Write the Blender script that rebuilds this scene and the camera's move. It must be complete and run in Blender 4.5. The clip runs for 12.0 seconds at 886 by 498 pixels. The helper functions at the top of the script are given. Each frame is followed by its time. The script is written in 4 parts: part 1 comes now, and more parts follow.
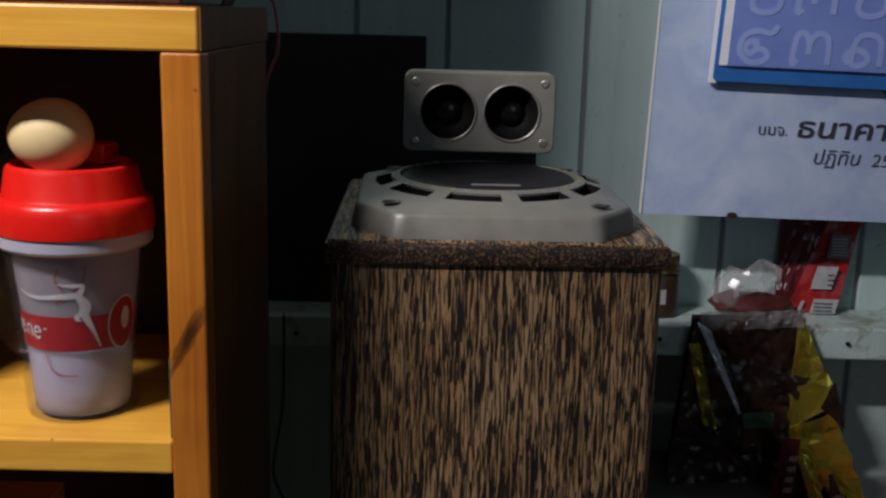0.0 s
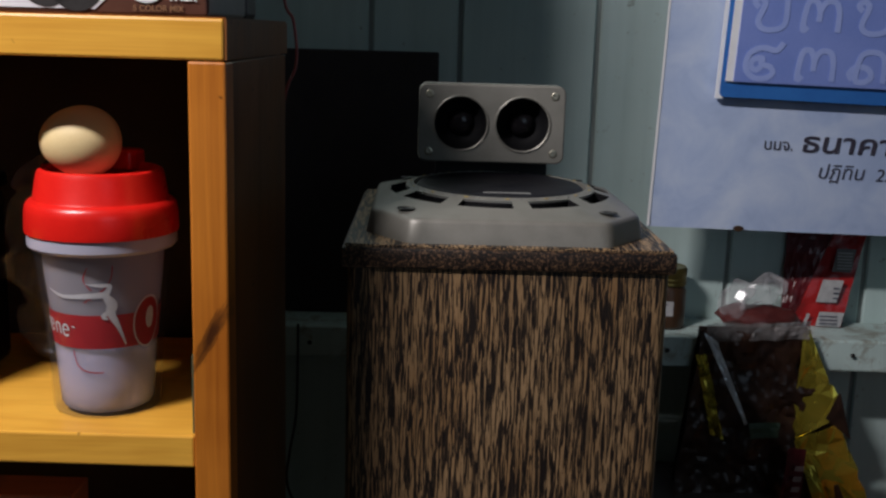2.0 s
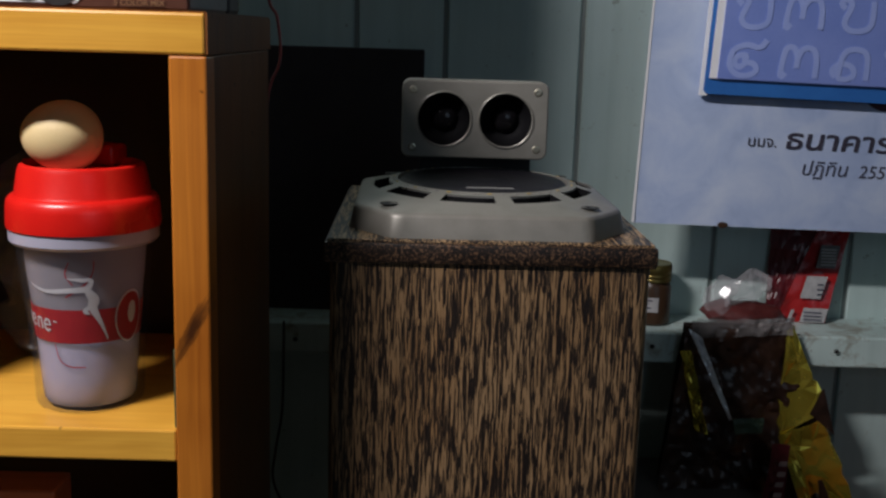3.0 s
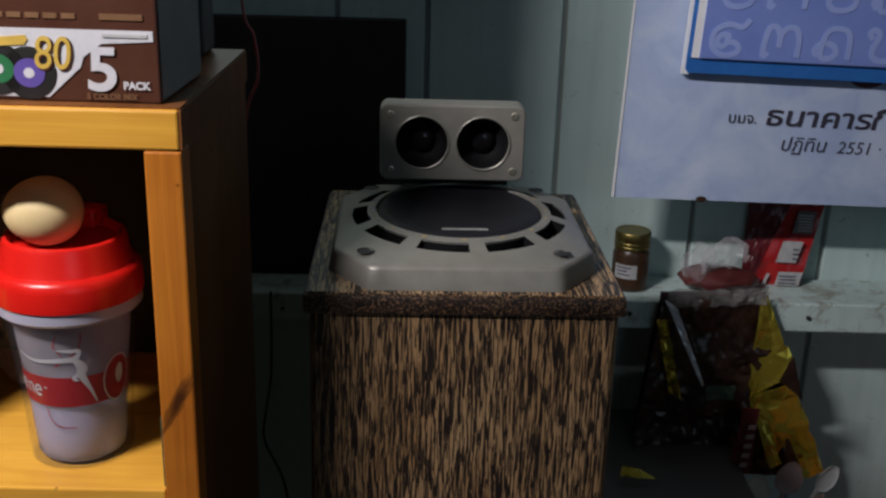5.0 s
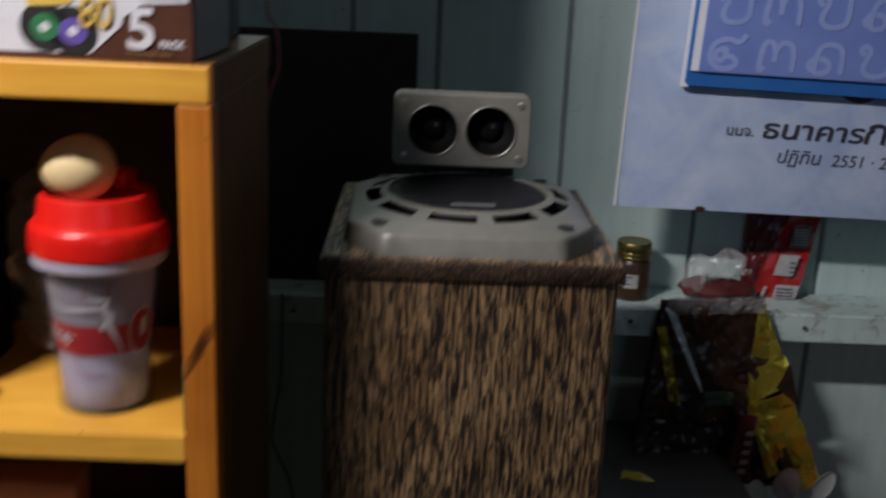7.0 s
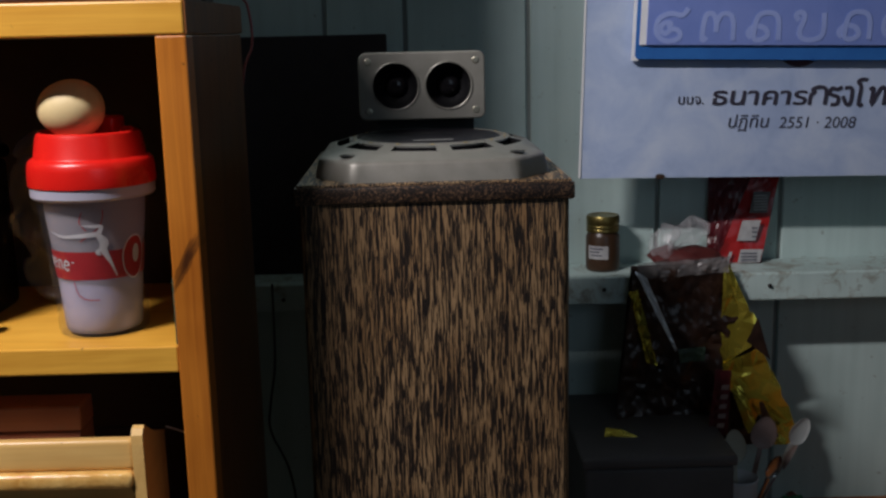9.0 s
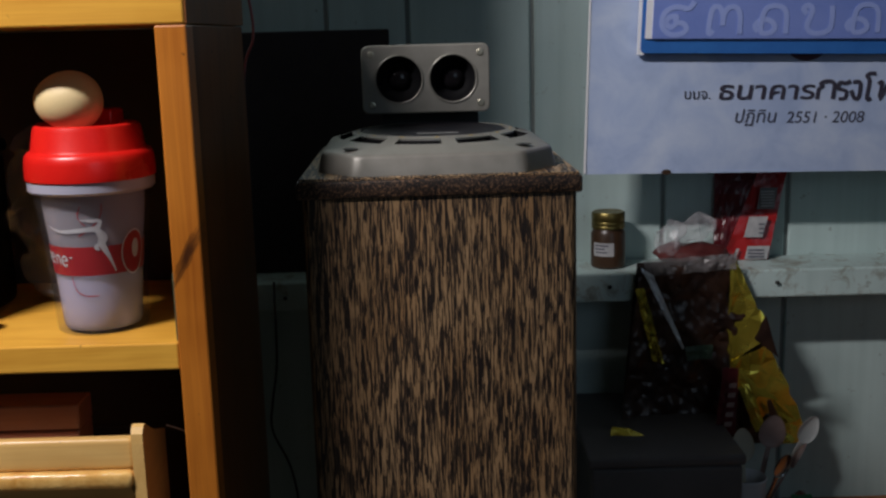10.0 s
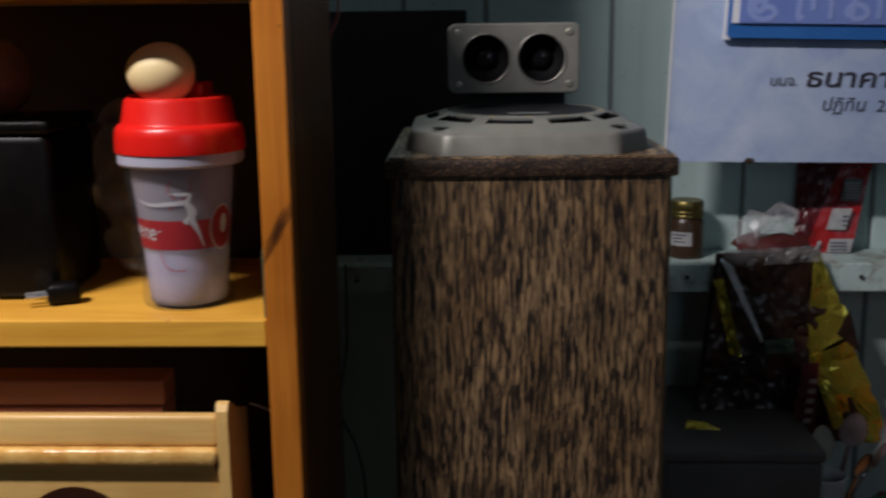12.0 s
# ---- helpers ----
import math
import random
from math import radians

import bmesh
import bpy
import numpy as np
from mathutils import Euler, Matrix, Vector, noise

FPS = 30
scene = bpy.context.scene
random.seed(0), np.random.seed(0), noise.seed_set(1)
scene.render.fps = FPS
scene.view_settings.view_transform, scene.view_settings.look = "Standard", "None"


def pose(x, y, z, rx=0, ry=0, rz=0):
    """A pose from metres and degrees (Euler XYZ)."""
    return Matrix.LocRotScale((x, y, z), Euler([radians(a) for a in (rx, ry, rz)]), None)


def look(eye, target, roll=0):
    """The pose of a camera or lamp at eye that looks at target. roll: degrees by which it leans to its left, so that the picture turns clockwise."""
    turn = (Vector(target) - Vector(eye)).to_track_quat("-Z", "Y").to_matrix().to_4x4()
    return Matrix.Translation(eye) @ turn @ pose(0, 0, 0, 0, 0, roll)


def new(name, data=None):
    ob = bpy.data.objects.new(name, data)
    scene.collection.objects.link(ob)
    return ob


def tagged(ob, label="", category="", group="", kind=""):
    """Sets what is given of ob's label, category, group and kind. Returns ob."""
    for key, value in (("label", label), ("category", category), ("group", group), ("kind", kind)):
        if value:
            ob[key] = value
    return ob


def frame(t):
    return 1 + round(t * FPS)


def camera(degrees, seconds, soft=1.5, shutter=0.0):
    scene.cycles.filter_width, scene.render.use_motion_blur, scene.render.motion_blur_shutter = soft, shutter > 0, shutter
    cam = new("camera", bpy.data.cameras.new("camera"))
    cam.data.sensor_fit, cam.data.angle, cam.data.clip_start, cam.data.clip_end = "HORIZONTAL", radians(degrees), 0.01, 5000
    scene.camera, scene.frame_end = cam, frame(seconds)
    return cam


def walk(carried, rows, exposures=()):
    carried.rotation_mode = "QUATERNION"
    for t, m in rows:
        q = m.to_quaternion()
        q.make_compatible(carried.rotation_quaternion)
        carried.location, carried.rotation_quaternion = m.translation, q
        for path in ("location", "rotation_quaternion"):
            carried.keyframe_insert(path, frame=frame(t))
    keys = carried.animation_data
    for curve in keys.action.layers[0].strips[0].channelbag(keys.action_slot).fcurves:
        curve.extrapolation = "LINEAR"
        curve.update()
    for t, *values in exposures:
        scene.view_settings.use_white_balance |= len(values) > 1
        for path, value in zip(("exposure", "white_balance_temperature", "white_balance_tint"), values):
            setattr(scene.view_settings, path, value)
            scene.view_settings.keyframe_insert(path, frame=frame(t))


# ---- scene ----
cam = camera(45.0, 12.0, soft=2.4, shutter=1.0)
METRES, EYE, TILT, LEAN, TURN = 0.5, 1.2, -12.5, -1.4, 0.0
ROWS = [
    (0.0, 0.0, 0.0, 0.0, 0.0, 0.0, -0.0),
    (0.5, -0.0069, -0.0139, -0.0126, 0.12, 0.02, -0.63),
    (1.0, 0.0027, -0.0334, -0.0272, 0.29, 0.05, -0.3),
    (1.5, -0.0012, -0.0452, -0.0244, 0.42, 0.69, -0.16),
    (2.0, -0.0051, -0.0492, -0.0227, 0.49, 1.12, -0.29),
    (2.5, 0.0008, -0.0559, -0.0277, 0.28, 1.24, -0.24),
    (3.0, 0.0063, -0.0537, -0.0298, -0.02, 1.11, -0.21),
    (5.0, 0.032, -0.0848, 0.2482, -0.36, -6.61, -0.05),
    (5.5, 0.0301, -0.0788, 0.247, -0.88, -6.73, -0.12),
    (6.0, 0.0286, -0.0799, 0.2414, -1.0, -6.69, -0.43),
    (6.5, 0.0288, -0.0978, 0.2171, -1.11, -6.19, -0.51),
    (7.0, 0.0249, -0.1813, 0.118, -0.07, -3.28, -0.9),
    (7.3, 0.0393, -0.2888, -0.0097, 1.88, -1.44, -1.07),
    (7.5, 0.0349, -0.3187, -0.0385, 1.89, -1.83, -1.41),
    (7.6, 0.0615, -0.3316, -0.0935, 1.89, -1.15, -0.78),
    (7.7, 0.0514, -0.348, -0.103, 0.95, -1.28, -0.47),
    (9.5, 0.0876, -0.3275, -0.1458, 0.17, 1.61, 3.03),
    (10.0, 0.0728, -0.3035, -0.1449, 0.01, 1.15, 2.94),
    (10.5, 0.0669, -0.2885, -0.1433, -0.3, 1.0, 2.91),
    (11.0, 0.0495, -0.2771, -0.1464, 0.06, 1.0, 2.73),
    (11.5, 0.036, -0.2818, -0.1446, 1.61, 0.87, 2.07),
    (11.6, 0.0349, -0.2812, -0.1462, 1.64, 0.84, 2.06),
    (11.7, 0.0314, -0.2794, -0.1485, 1.75, 0.80, 2.0),
    (11.8, 0.0239, -0.2756, -0.1507, 1.98, 0.77, 1.89),
    (11.9, 0.0144, -0.2706, -0.1527, 2.27, 0.74, 1.75),
    (12.0, 0.0051, -0.2658, -0.1546, 2.55, 0.71, 1.62),
]
walk(cam, [(t, pose(0, 0, EYE, TILT, LEAN, TURN) @ pose(METRES * x, METRES * y, METRES * z, 90 + pitch, roll, yaw)) for t, x, y, z, yaw, pitch, roll in ROWS])

# ---- world, lamp, exposure ----
world = bpy.data.worlds.new("World")
scene.world = world
world.use_nodes = True
world.node_tree.nodes["Background"].inputs[0].default_value = (0.5, 0.6, 0.75, 1)
world.node_tree.nodes["Background"].inputs[1].default_value = 0.02
scene.view_settings.exposure = 0.0

LAMP = (-0.68, 0.12, 1.93)
tube_light = bpy.data.lights.new("tube_glow", "AREA")
tube_light.shape, tube_light.size, tube_light.size_y = "RECTANGLE", 0.34, 0.05
tube_light.energy, tube_light.color = 21.0, (1.0, 0.94, 0.95)
tube_glow = new("tube_glow", tube_light)
tube_glow.matrix_world = pose(*LAMP, 38, 0, 0)
# added cool fill lamp behind the camera; no such source is seen
fill_light = bpy.data.lights.new("window_glow", "AREA")
fill_light.shape, fill_light.size, fill_light.size_y = "RECTANGLE", 1.0, 1.1
fill_light.energy, fill_light.color = 3.2, (0.62, 0.80, 1.0)
window_glow = new("window_glow", fill_light)
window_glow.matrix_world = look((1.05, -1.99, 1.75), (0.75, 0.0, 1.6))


# ---- materials ----
def material(name, colour, rough=0.6, metal=0.0):
    m = bpy.data.materials.new(name)
    m.use_nodes = True
    b = m.node_tree.nodes["Principled BSDF"]
    b.inputs["Base Color"].default_value = (*colour, 1)
    b.inputs["Roughness"].default_value = rough
    b.inputs["Metallic"].default_value = metal
    return m, m.node_tree, b


def node(nt, kind, **values):
    n = nt.nodes.new(kind)
    for key, value in values.items():
        n.inputs[key].default_value = value
    return n


def coords(nt, scale=(1, 1, 1), turn=(0, 0, 0), by_object=False):
    c = nt.nodes.new("ShaderNodeTexCoord")
    mp = nt.nodes.new("ShaderNodeMapping")
    mp.inputs["Scale"].default_value = scale
    mp.inputs["Rotation"].default_value = [radians(a) for a in turn]
    nt.links.new(c.outputs["Object"], mp.inputs["Vector"])
    if by_object:
        info = nt.nodes.new("ShaderNodeObjectInfo")
        mul = nt.nodes.new("ShaderNodeMath")
        mul.operation = "MULTIPLY"
        mul.inputs[1].default_value = 37.0
        nt.links.new(info.outputs["Random"], mul.inputs[0])
        nt.links.new(mul.outputs[0], mp.inputs["Location"])
    return mp.outputs["Vector"]


def noise_tex(nt, vec, scale, detail=4, rough=0.55, distort=0.0):
    n = node(nt, "ShaderNodeTexNoise", Scale=scale, Detail=detail, Roughness=rough, Distortion=distort)
    nt.links.new(vec, n.inputs["Vector"])
    return n.outputs["Fac"]


def ramp(nt, fac, *stops):
    r = nt.nodes.new("ShaderNodeValToRGB")
    els = r.color_ramp.elements
    while len(els) < len(stops):
        els.new(0.5)
    for e, (p, c) in zip(els, stops):
        e.position, e.color = p, (*c, 1) if len(c) == 3 else c
    nt.links.new(fac, r.inputs["Fac"])
    return r.outputs["Color"]


def mix(nt, fac, a, b, how="MIX"):
    m = nt.nodes.new("ShaderNodeMix")
    m.data_type, m.blend_type = "RGBA", how
    for sock, v in ((m.inputs[0], fac), (m.inputs[6], a), (m.inputs[7], b)):
        if isinstance(v, (int, float)):
            sock.default_value = v
        elif isinstance(v, tuple):
            sock.default_value = (*v, 1)
        else:
            nt.links.new(v, sock)
    return m.outputs[2]


def bump(nt, b, height, strength=0.3, dist=0.001):
    n = node(nt, "ShaderNodeBump", Strength=strength, Distance=dist)
    nt.links.new(height, n.inputs["Height"])
    nt.links.new(n.outputs["Normal"], b.inputs["Normal"])


def rough_by(nt, b, fac, low, high):
    r = node(nt, "ShaderNodeMapRange")
    r.inputs["To Min"].default_value, r.inputs["To Max"].default_value = low, high
    nt.links.new(fac, r.inputs["Value"])
    nt.links.new(r.outputs[0], b.inputs["Roughness"])


def mottled(name, dark, light, scale=40, rough=0.6, metal=0.0, fine=400, bumpy=0.15, spread=0.22):
    """Plain painted, printed or moulded surface: two scales of unevenness."""
    m, nt, b = material(name, light, rough, metal)
    v = coords(nt, by_object=True)
    big, small = noise_tex(nt, v, scale, 3), noise_tex(nt, v, fine, 2)
    c = ramp(nt, big, (0.5 - spread, dark), (0.5 + spread, light))
    c = mix(nt, 0.25, c, ramp(nt, small, (0.3, dark), (0.7, light)))
    nt.links.new(c, b.inputs["Base Color"])
    rough_by(nt, b, big, max(0.05, rough - 0.08), min(1, rough + 0.1))
    bump(nt, b, small, bumpy, 0.0006)
    return m


def pine(name, light, dark, along, knot=None):
    """Varnished pine; along = 0, 1 or 2: the axis of the grain."""
    m, nt, b = material(name, light, 0.32)
    s = [26.0, 26.0, 26.0]
    s[along] = 2.2
    v = coords(nt, tuple(s), by_object=True)
    rings = noise_tex(nt, v, 1.5, 3, 0.5, 1.2)
    s[along], s = 12.0, [a * 22 for a in s]
    s[along] = 14.0
    fibre = noise_tex(nt, coords(nt, tuple(s)), 1.0, 2)
    blotch = noise_tex(nt, coords(nt, by_object=True), 9, 3)
    mid = tuple((p + q) / 2 for p, q in zip(light, dark))
    c = ramp(nt, rings, (0.32, dark), (0.47, mid), (0.56, light), (0.7, mid))
    c = mix(nt, 0.35, c, ramp(nt, fibre, (0.3, dark), (0.65, light)))
    c = mix(nt, 0.4, c, ramp(nt, blotch, (0.3, dark), (0.6, light)))
    speck = noise_tex(nt, coords(nt, by_object=True), 75, 2, 0.5)
    c = mix(nt, ramp(nt, speck, (0.735, (0, 0, 0)), (0.765, (0.8, 0.8, 0.8))), c, tuple(a * 0.3 for a in dark))
    if knot:
        g = coords(nt)
        sub = node(nt, "ShaderNodeVectorMath")
        sub.operation = "SUBTRACT"
        sub.inputs[1].default_value = knot
        nt.links.new(g, sub.inputs[0])
        mp = nt.nodes.new("ShaderNodeMapping")
        mp.vector_type = "TEXTURE"
        mp.inputs["Rotation"].default_value = (0, radians(28), 0)
        mp.inputs["Scale"].default_value = (0.0100, 0.05, 0.058)
        nt.links.new(sub.outputs[0], mp.inputs["Vector"])
        wob = node(nt, "ShaderNodeTexNoise", Scale=2.6, Detail=5, Roughness=0.65)
        nt.links.new(mp.outputs[0], wob.inputs["Vector"])
        ln = node(nt, "ShaderNodeVectorMath")
        ln.operation = "LENGTH"
        nt.links.new(mp.outputs[0], ln.inputs[0])
        add = node(nt, "ShaderNodeMath")
        add.operation = "ADD"
        nt.links.new(ln.outputs["Value"], add.inputs[0])
        nt.links.new(wob.outputs["Fac"], add.inputs[1])
        k = ramp(nt, add.outputs[0], (0.62, (0.95, 0.95, 0.95)), (0.9, (0.5, 0.5, 0.5)), (1.45, (0, 0, 0)))
        c = mix(nt, k, c, (0.045, 0.014, 0.005))
    nt.links.new(c, b.inputs["Base Color"])
    rough_by(nt, b, blotch, 0.24, 0.46)
    bump(nt, b, fibre, 0.12, 0.0006)
    return m


def palm(name, stretch, tan, dark, cut=0.5, size=1.0, lines=0.0):
    """Palm wood: long nearly black dashes and thin fibres in a tan ground."""
    m, nt, b = material(name, tan, 0.42)

    def streaks(across, along, detail, distort):
        s = [across / size] * 3
        if stretch is not None:
            s[stretch] = along / size
        return noise_tex(nt, coords(nt, tuple(s)), 1.0, detail, 0.5, distort)

    def maths(how, a, c, extra=None):
        n = node(nt, "ShaderNodeMath")
        n.operation = how
        for sock, v in zip(n.inputs, (a, c, extra)):
            if isinstance(v, (int, float)):
                sock.default_value = v
            elif v is not None:
                nt.links.new(v, sock)
        return n.outputs[0]

    fleck = streaks(300.0, 17.0, 1.5, 0.7)
    split = streaks(560.0, 26.0, 2.0, 0.4)
    fine = streaks(1100.0, 60.0, 2, 0.0)
    broad = noise_tex(nt, coords(nt, (22, 22, 9)), 1.0, 3)
    mass = maths("MULTIPLY_ADD", split, 0.62, maths("MULTIPLY", fleck, 0.50))
    mass = maths("MULTIPLY_ADD", broad, 0.06, mass)
    mid = tuple(0.4 * p + 0.6 * q for p, q in zip(tan, dark))
    warm = ramp(nt, broad, (0.35, tuple(a * k for a, k in zip(tan, (0.8, 0.72, 0.62)))), (0.62, tan))
    k = ramp(nt, mass, (cut + 0.098, (0, 0, 0)), (cut + 0.122, (1, 1, 1)))
    c = mix(nt, k, dark, warm)
    c = mix(nt, 0.5, c, ramp(nt, fine, (0.36, (0.42, 0.36, 0.32)), (0.6, (1, 1, 1))), "MULTIPLY")
    if lines:
        flat = maths("ABSOLUTE", maths("SUBTRACT", streaks(210.0, 9.0, 1.0, 0.7), 0.5), 0.0)
        line = ramp(nt, flat, (0.008, (lines, lines, lines)), (0.022, (0, 0, 0)))
        c = mix(nt, line, c, mid)
    nt.links.new(c, b.inputs["Base Color"])
    rough_by(nt, b, split, 0.36, 0.6)
    bump(nt, b, mass, 0.35, 0.0008)
    return m


def film(name, tint, clear, rough=0.12):
    """Thin clear plastic film: mostly lets light through, with sharp glints."""
    m, nt, b = material(name, tint, rough)
    b.inputs["Specular IOR Level"].default_value = 0.8
    t = node(nt, "ShaderNodeBsdfTransparent")
    t.inputs[0].default_value = (0.95, 0.95, 0.95, 1)
    mx = nt.nodes.new("ShaderNodeMixShader")
    mx.inputs[0].default_value = 1 - clear
    nt.links.new(t.outputs[0], mx.inputs[1])
    nt.links.new(b.outputs[0], mx.inputs[2])
    nt.links.new(mx.outputs[0], nt.nodes["Material Output"].inputs[0])
    return m


def plank_paint():
    m, nt, b = material("aqua_paint", (0.33, 0.43, 0.42), 0.5)
    v = coords(nt, by_object=True)
    big = noise_tex(nt, v, 7, 4)
    s = coords(nt, (70, 70, 3), by_object=True)
    brush = noise_tex(nt, s, 1.0, 4)
    dirt = noise_tex(nt, v, 60, 3, 0.7)
    c = ramp(nt, big, (0.3, (0.44, 0.57, 0.55)), (0.7, (0.55, 0.68, 0.66)))
    c = mix(nt, 0.3, c, ramp(nt, brush, (0.3, (0.40, 0.52, 0.50)), (0.65, (0.58, 0.71, 0.69))))
    c = mix(nt, ramp(nt, dirt, (0.66, (0, 0, 0)), (0.74, (0.6, 0.6, 0.6))), c, (0.16, 0.17, 0.14))
    nt.links.new(c, b.inputs["Base Color"])
    rough_by(nt, b, big, 0.38, 0.6)
    bump(nt, b, brush, 0.25, 0.001)
    return m


def calendar_paper():
    m, nt, b = material("calendar_paper", (0.38, 0.42, 0.6), 0.5)
    v = coords(nt)
    cloud = noise_tex(nt, v, 14, 5, 0.6, 0.6)
    low = noise_tex(nt, v, 4, 2)
    c = ramp(nt, cloud, (0.28, (0.30, 0.39, 0.62)), (0.45, (0.43, 0.53, 0.76)), (0.66, (0.62, 0.70, 0.86)))
    c = mix(nt, 0.35, c, ramp(nt, low, (0.35, (0.33, 0.44, 0.69)), (0.65, (0.52, 0.63, 0.83))))
    nt.links.new(c, b.inputs["Base Color"])
    bump(nt, b, low, 0.2, 0.004)
    return m


M_PINE_X = pine("varnished_pine", (0.78, 0.42, 0.06), (0.52, 0.22, 0.022), 0)
M_PINE_POST = pine("varnished_pine_post", (0.55, 0.19, 0.022), (0.27, 0.07, 0.008), 2, knot=(-0.1455, 0.6, 1.008))
# brown stain deepened so sides, top face and board end hold their shade
M_SIDE = pine("stained_shaded_side", (0.22, 0.085, 0.027), (0.08, 0.03, 0.010), 2)
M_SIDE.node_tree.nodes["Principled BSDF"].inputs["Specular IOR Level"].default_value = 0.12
# back boards near black: the unlit depth is put into their colour
M_BACKPLY = mottled("shaded_plywood", (0.016, 0.009, 0.006), (0.034, 0.02, 0.012), 12, 0.8)
M_PALE = pine("pale_varnished_wood", (0.76, 0.50, 0.18), (0.54, 0.29, 0.08), 0)
M_PALM = palm("palm_wood", 2, (0.35, 0.225, 0.115), (0.011, 0.007, 0.006), 0.502, 0.56, 0.6)
M_PALM_TOP = palm("palm_wood_top", 1, (0.5, 0.35, 0.2), (0.018, 0.012, 0.009), 0.50, 0.6)
M_PALM_END = palm("palm_end_grain", None, (0.17, 0.10, 0.058), (0.008, 0.005, 0.004), 0.525, 0.72)
M_SILVER = mottled("satin_silver_paint", (0.22, 0.212, 0.185), (0.28, 0.27, 0.24), 60, 0.42, 0.35, 900, 0.1)
M_SILVER_BRIGHT = mottled("bright_ring", (0.5, 0.5, 0.47), (0.62, 0.62, 0.58), 80, 0.3, 0.8)
M_BLACK = mottled("black_plastic", (0.010, 0.009, 0.009), (0.017, 0.016, 0.016), 50, 0.5)
M_CONE = mottled("black_cone", (0.008, 0.008, 0.011), (0.015, 0.014, 0.019), 90, 0.55, 0.0, 700, 0.3)
M_CONE.node_tree.nodes["Principled BSDF"].inputs["Specular IOR Level"].default_value = 0.2
M_HORN = mottled("black_horn", (0.005, 0.005, 0.006), (0.008, 0.008, 0.009), 60, 0.6)
M_HORN.node_tree.nodes["Principled BSDF"].inputs["Specular IOR Level"].default_value = 0.12
M_DOME = mottled("dark_dome", (0.004, 0.004, 0.005), (0.008, 0.007, 0.008), 90, 0.14, 0.0, 900, 0.0)
M_DOME.node_tree.nodes["Principled BSDF"].inputs["Specular IOR Level"].default_value = 0.3
M_DEEPBLACK = mottled("deep_black_plastic", (0.0016, 0.0014, 0.0014), (0.003, 0.0024, 0.0022), 50, 0.4)
M_DEEPBLACK.node_tree.nodes["Principled BSDF"].inputs["Specular IOR Level"].default_value = 0.15
M_SCREW = mottled("screw_metal", (0.4, 0.38, 0.3), (0.6, 0.57, 0.46), 300, 0.35, 0.9)
M_MARK = mottled("pale_print", (0.26, 0.26, 0.25), (0.35, 0.35, 0.33), 200, 0.5)
M_RED = mottled("red_plastic", (0.56, 0.008, 0.006), (0.68, 0.014, 0.009), 30, 0.28, 0.0, 500, 0.05)
M_EGG = mottled("egg_shell", (0.62, 0.47, 0.23), (0.70, 0.56, 0.30), 30, 0.55, 0.0, 900, 0.2)
M_WHITE = mottled("white_print", (0.52, 0.52, 0.55), (0.62, 0.62, 0.65), 60, 0.5)
M_REDPRINT = mottled("red_print", (0.34, 0.008, 0.013), (0.43, 0.014, 0.02), 40, 0.35)
M_BROWNCARD = mottled("brown_card", (0.06, 0.02, 0.011), (0.085, 0.03, 0.016), 30, 0.4)
M_GREYCARD = mottled("grey_card", (0.09, 0.08, 0.08), (0.2, 0.19, 0.19), 35, 0.4)
M_GOLDPRINT = mottled("gold_print", (0.5, 0.33, 0.06), (0.66, 0.46, 0.1), 60, 0.35)
M_DIMGOLD = mottled("dim_gold_print", (0.16, 0.08, 0.04), (0.22, 0.12, 0.06), 60, 0.4)
M_PURPLE = mottled("purple_label", (0.09, 0.06, 0.28), (0.13, 0.09, 0.36), 60, 0.4)
M_AQUA = plank_paint()
M_AQUA_DARK = mottled("groove_paint", (0.19, 0.22, 0.21), (0.28, 0.31, 0.30), 20, 0.7)
M_RAIL = M_AQUA.copy()
M_RAIL.name = "worn_rail_paint"
_nt = M_RAIL.node_tree
_b = _nt.nodes["Principled BSDF"]
_old = _b.inputs["Base Color"].links[0].from_socket
_v = coords(_nt)
_g = ramp(_nt, noise_tex(_nt, _v, 38, 5, 0.7, 0.8), (0.5, (0, 0, 0)), (0.66, (0.75, 0.75, 0.75)))
_new = mix(_nt, _g, _old, (0.22, 0.19, 0.14))
_nt.links.new(_new, _b.inputs["Base Color"])
# wall and ceiling tones out of view, set dark to limit bounced light
M_ROOM = mottled("room_paint", (0.08, 0.09, 0.085), (0.12, 0.13, 0.125), 3, 0.7)
M_CEIL = mottled("ceiling_board", (0.22, 0.21, 0.19), (0.28, 0.27, 0.25), 3, 0.8)
M_FLOOR = mottled("cement_floor", (0.10, 0.085, 0.07), (0.15, 0.13, 0.11), 5, 0.6)
M_PANEL = mottled("matt_black_board", (0.040, 0.034, 0.035), (0.056, 0.048, 0.05), 20, 0.85)
M_PANEL.node_tree.nodes["Principled BSDF"].inputs["Specular IOR Level"].default_value = 0.12
M_PAPER = calendar_paper()
M_INK = mottled("dark_ink", (0.035, 0.03, 0.05), (0.05, 0.045, 0.07), 60, 0.5)
M_GREYINK = mottled("grey_ink", (0.05, 0.05, 0.085), (0.08, 0.08, 0.12), 60, 0.5)
M_PADBLUE = mottled("pad_blue", (0.02, 0.12, 0.42), (0.03, 0.17, 0.52), 25, 0.35)
M_PADPAGE = mottled("pad_page", (0.16, 0.24, 0.62), (0.23, 0.31, 0.70), 12, 0.5)
M_PADMARK = mottled("pad_mark", (0.27, 0.36, 0.74), (0.34, 0.43, 0.80), 20, 0.5)
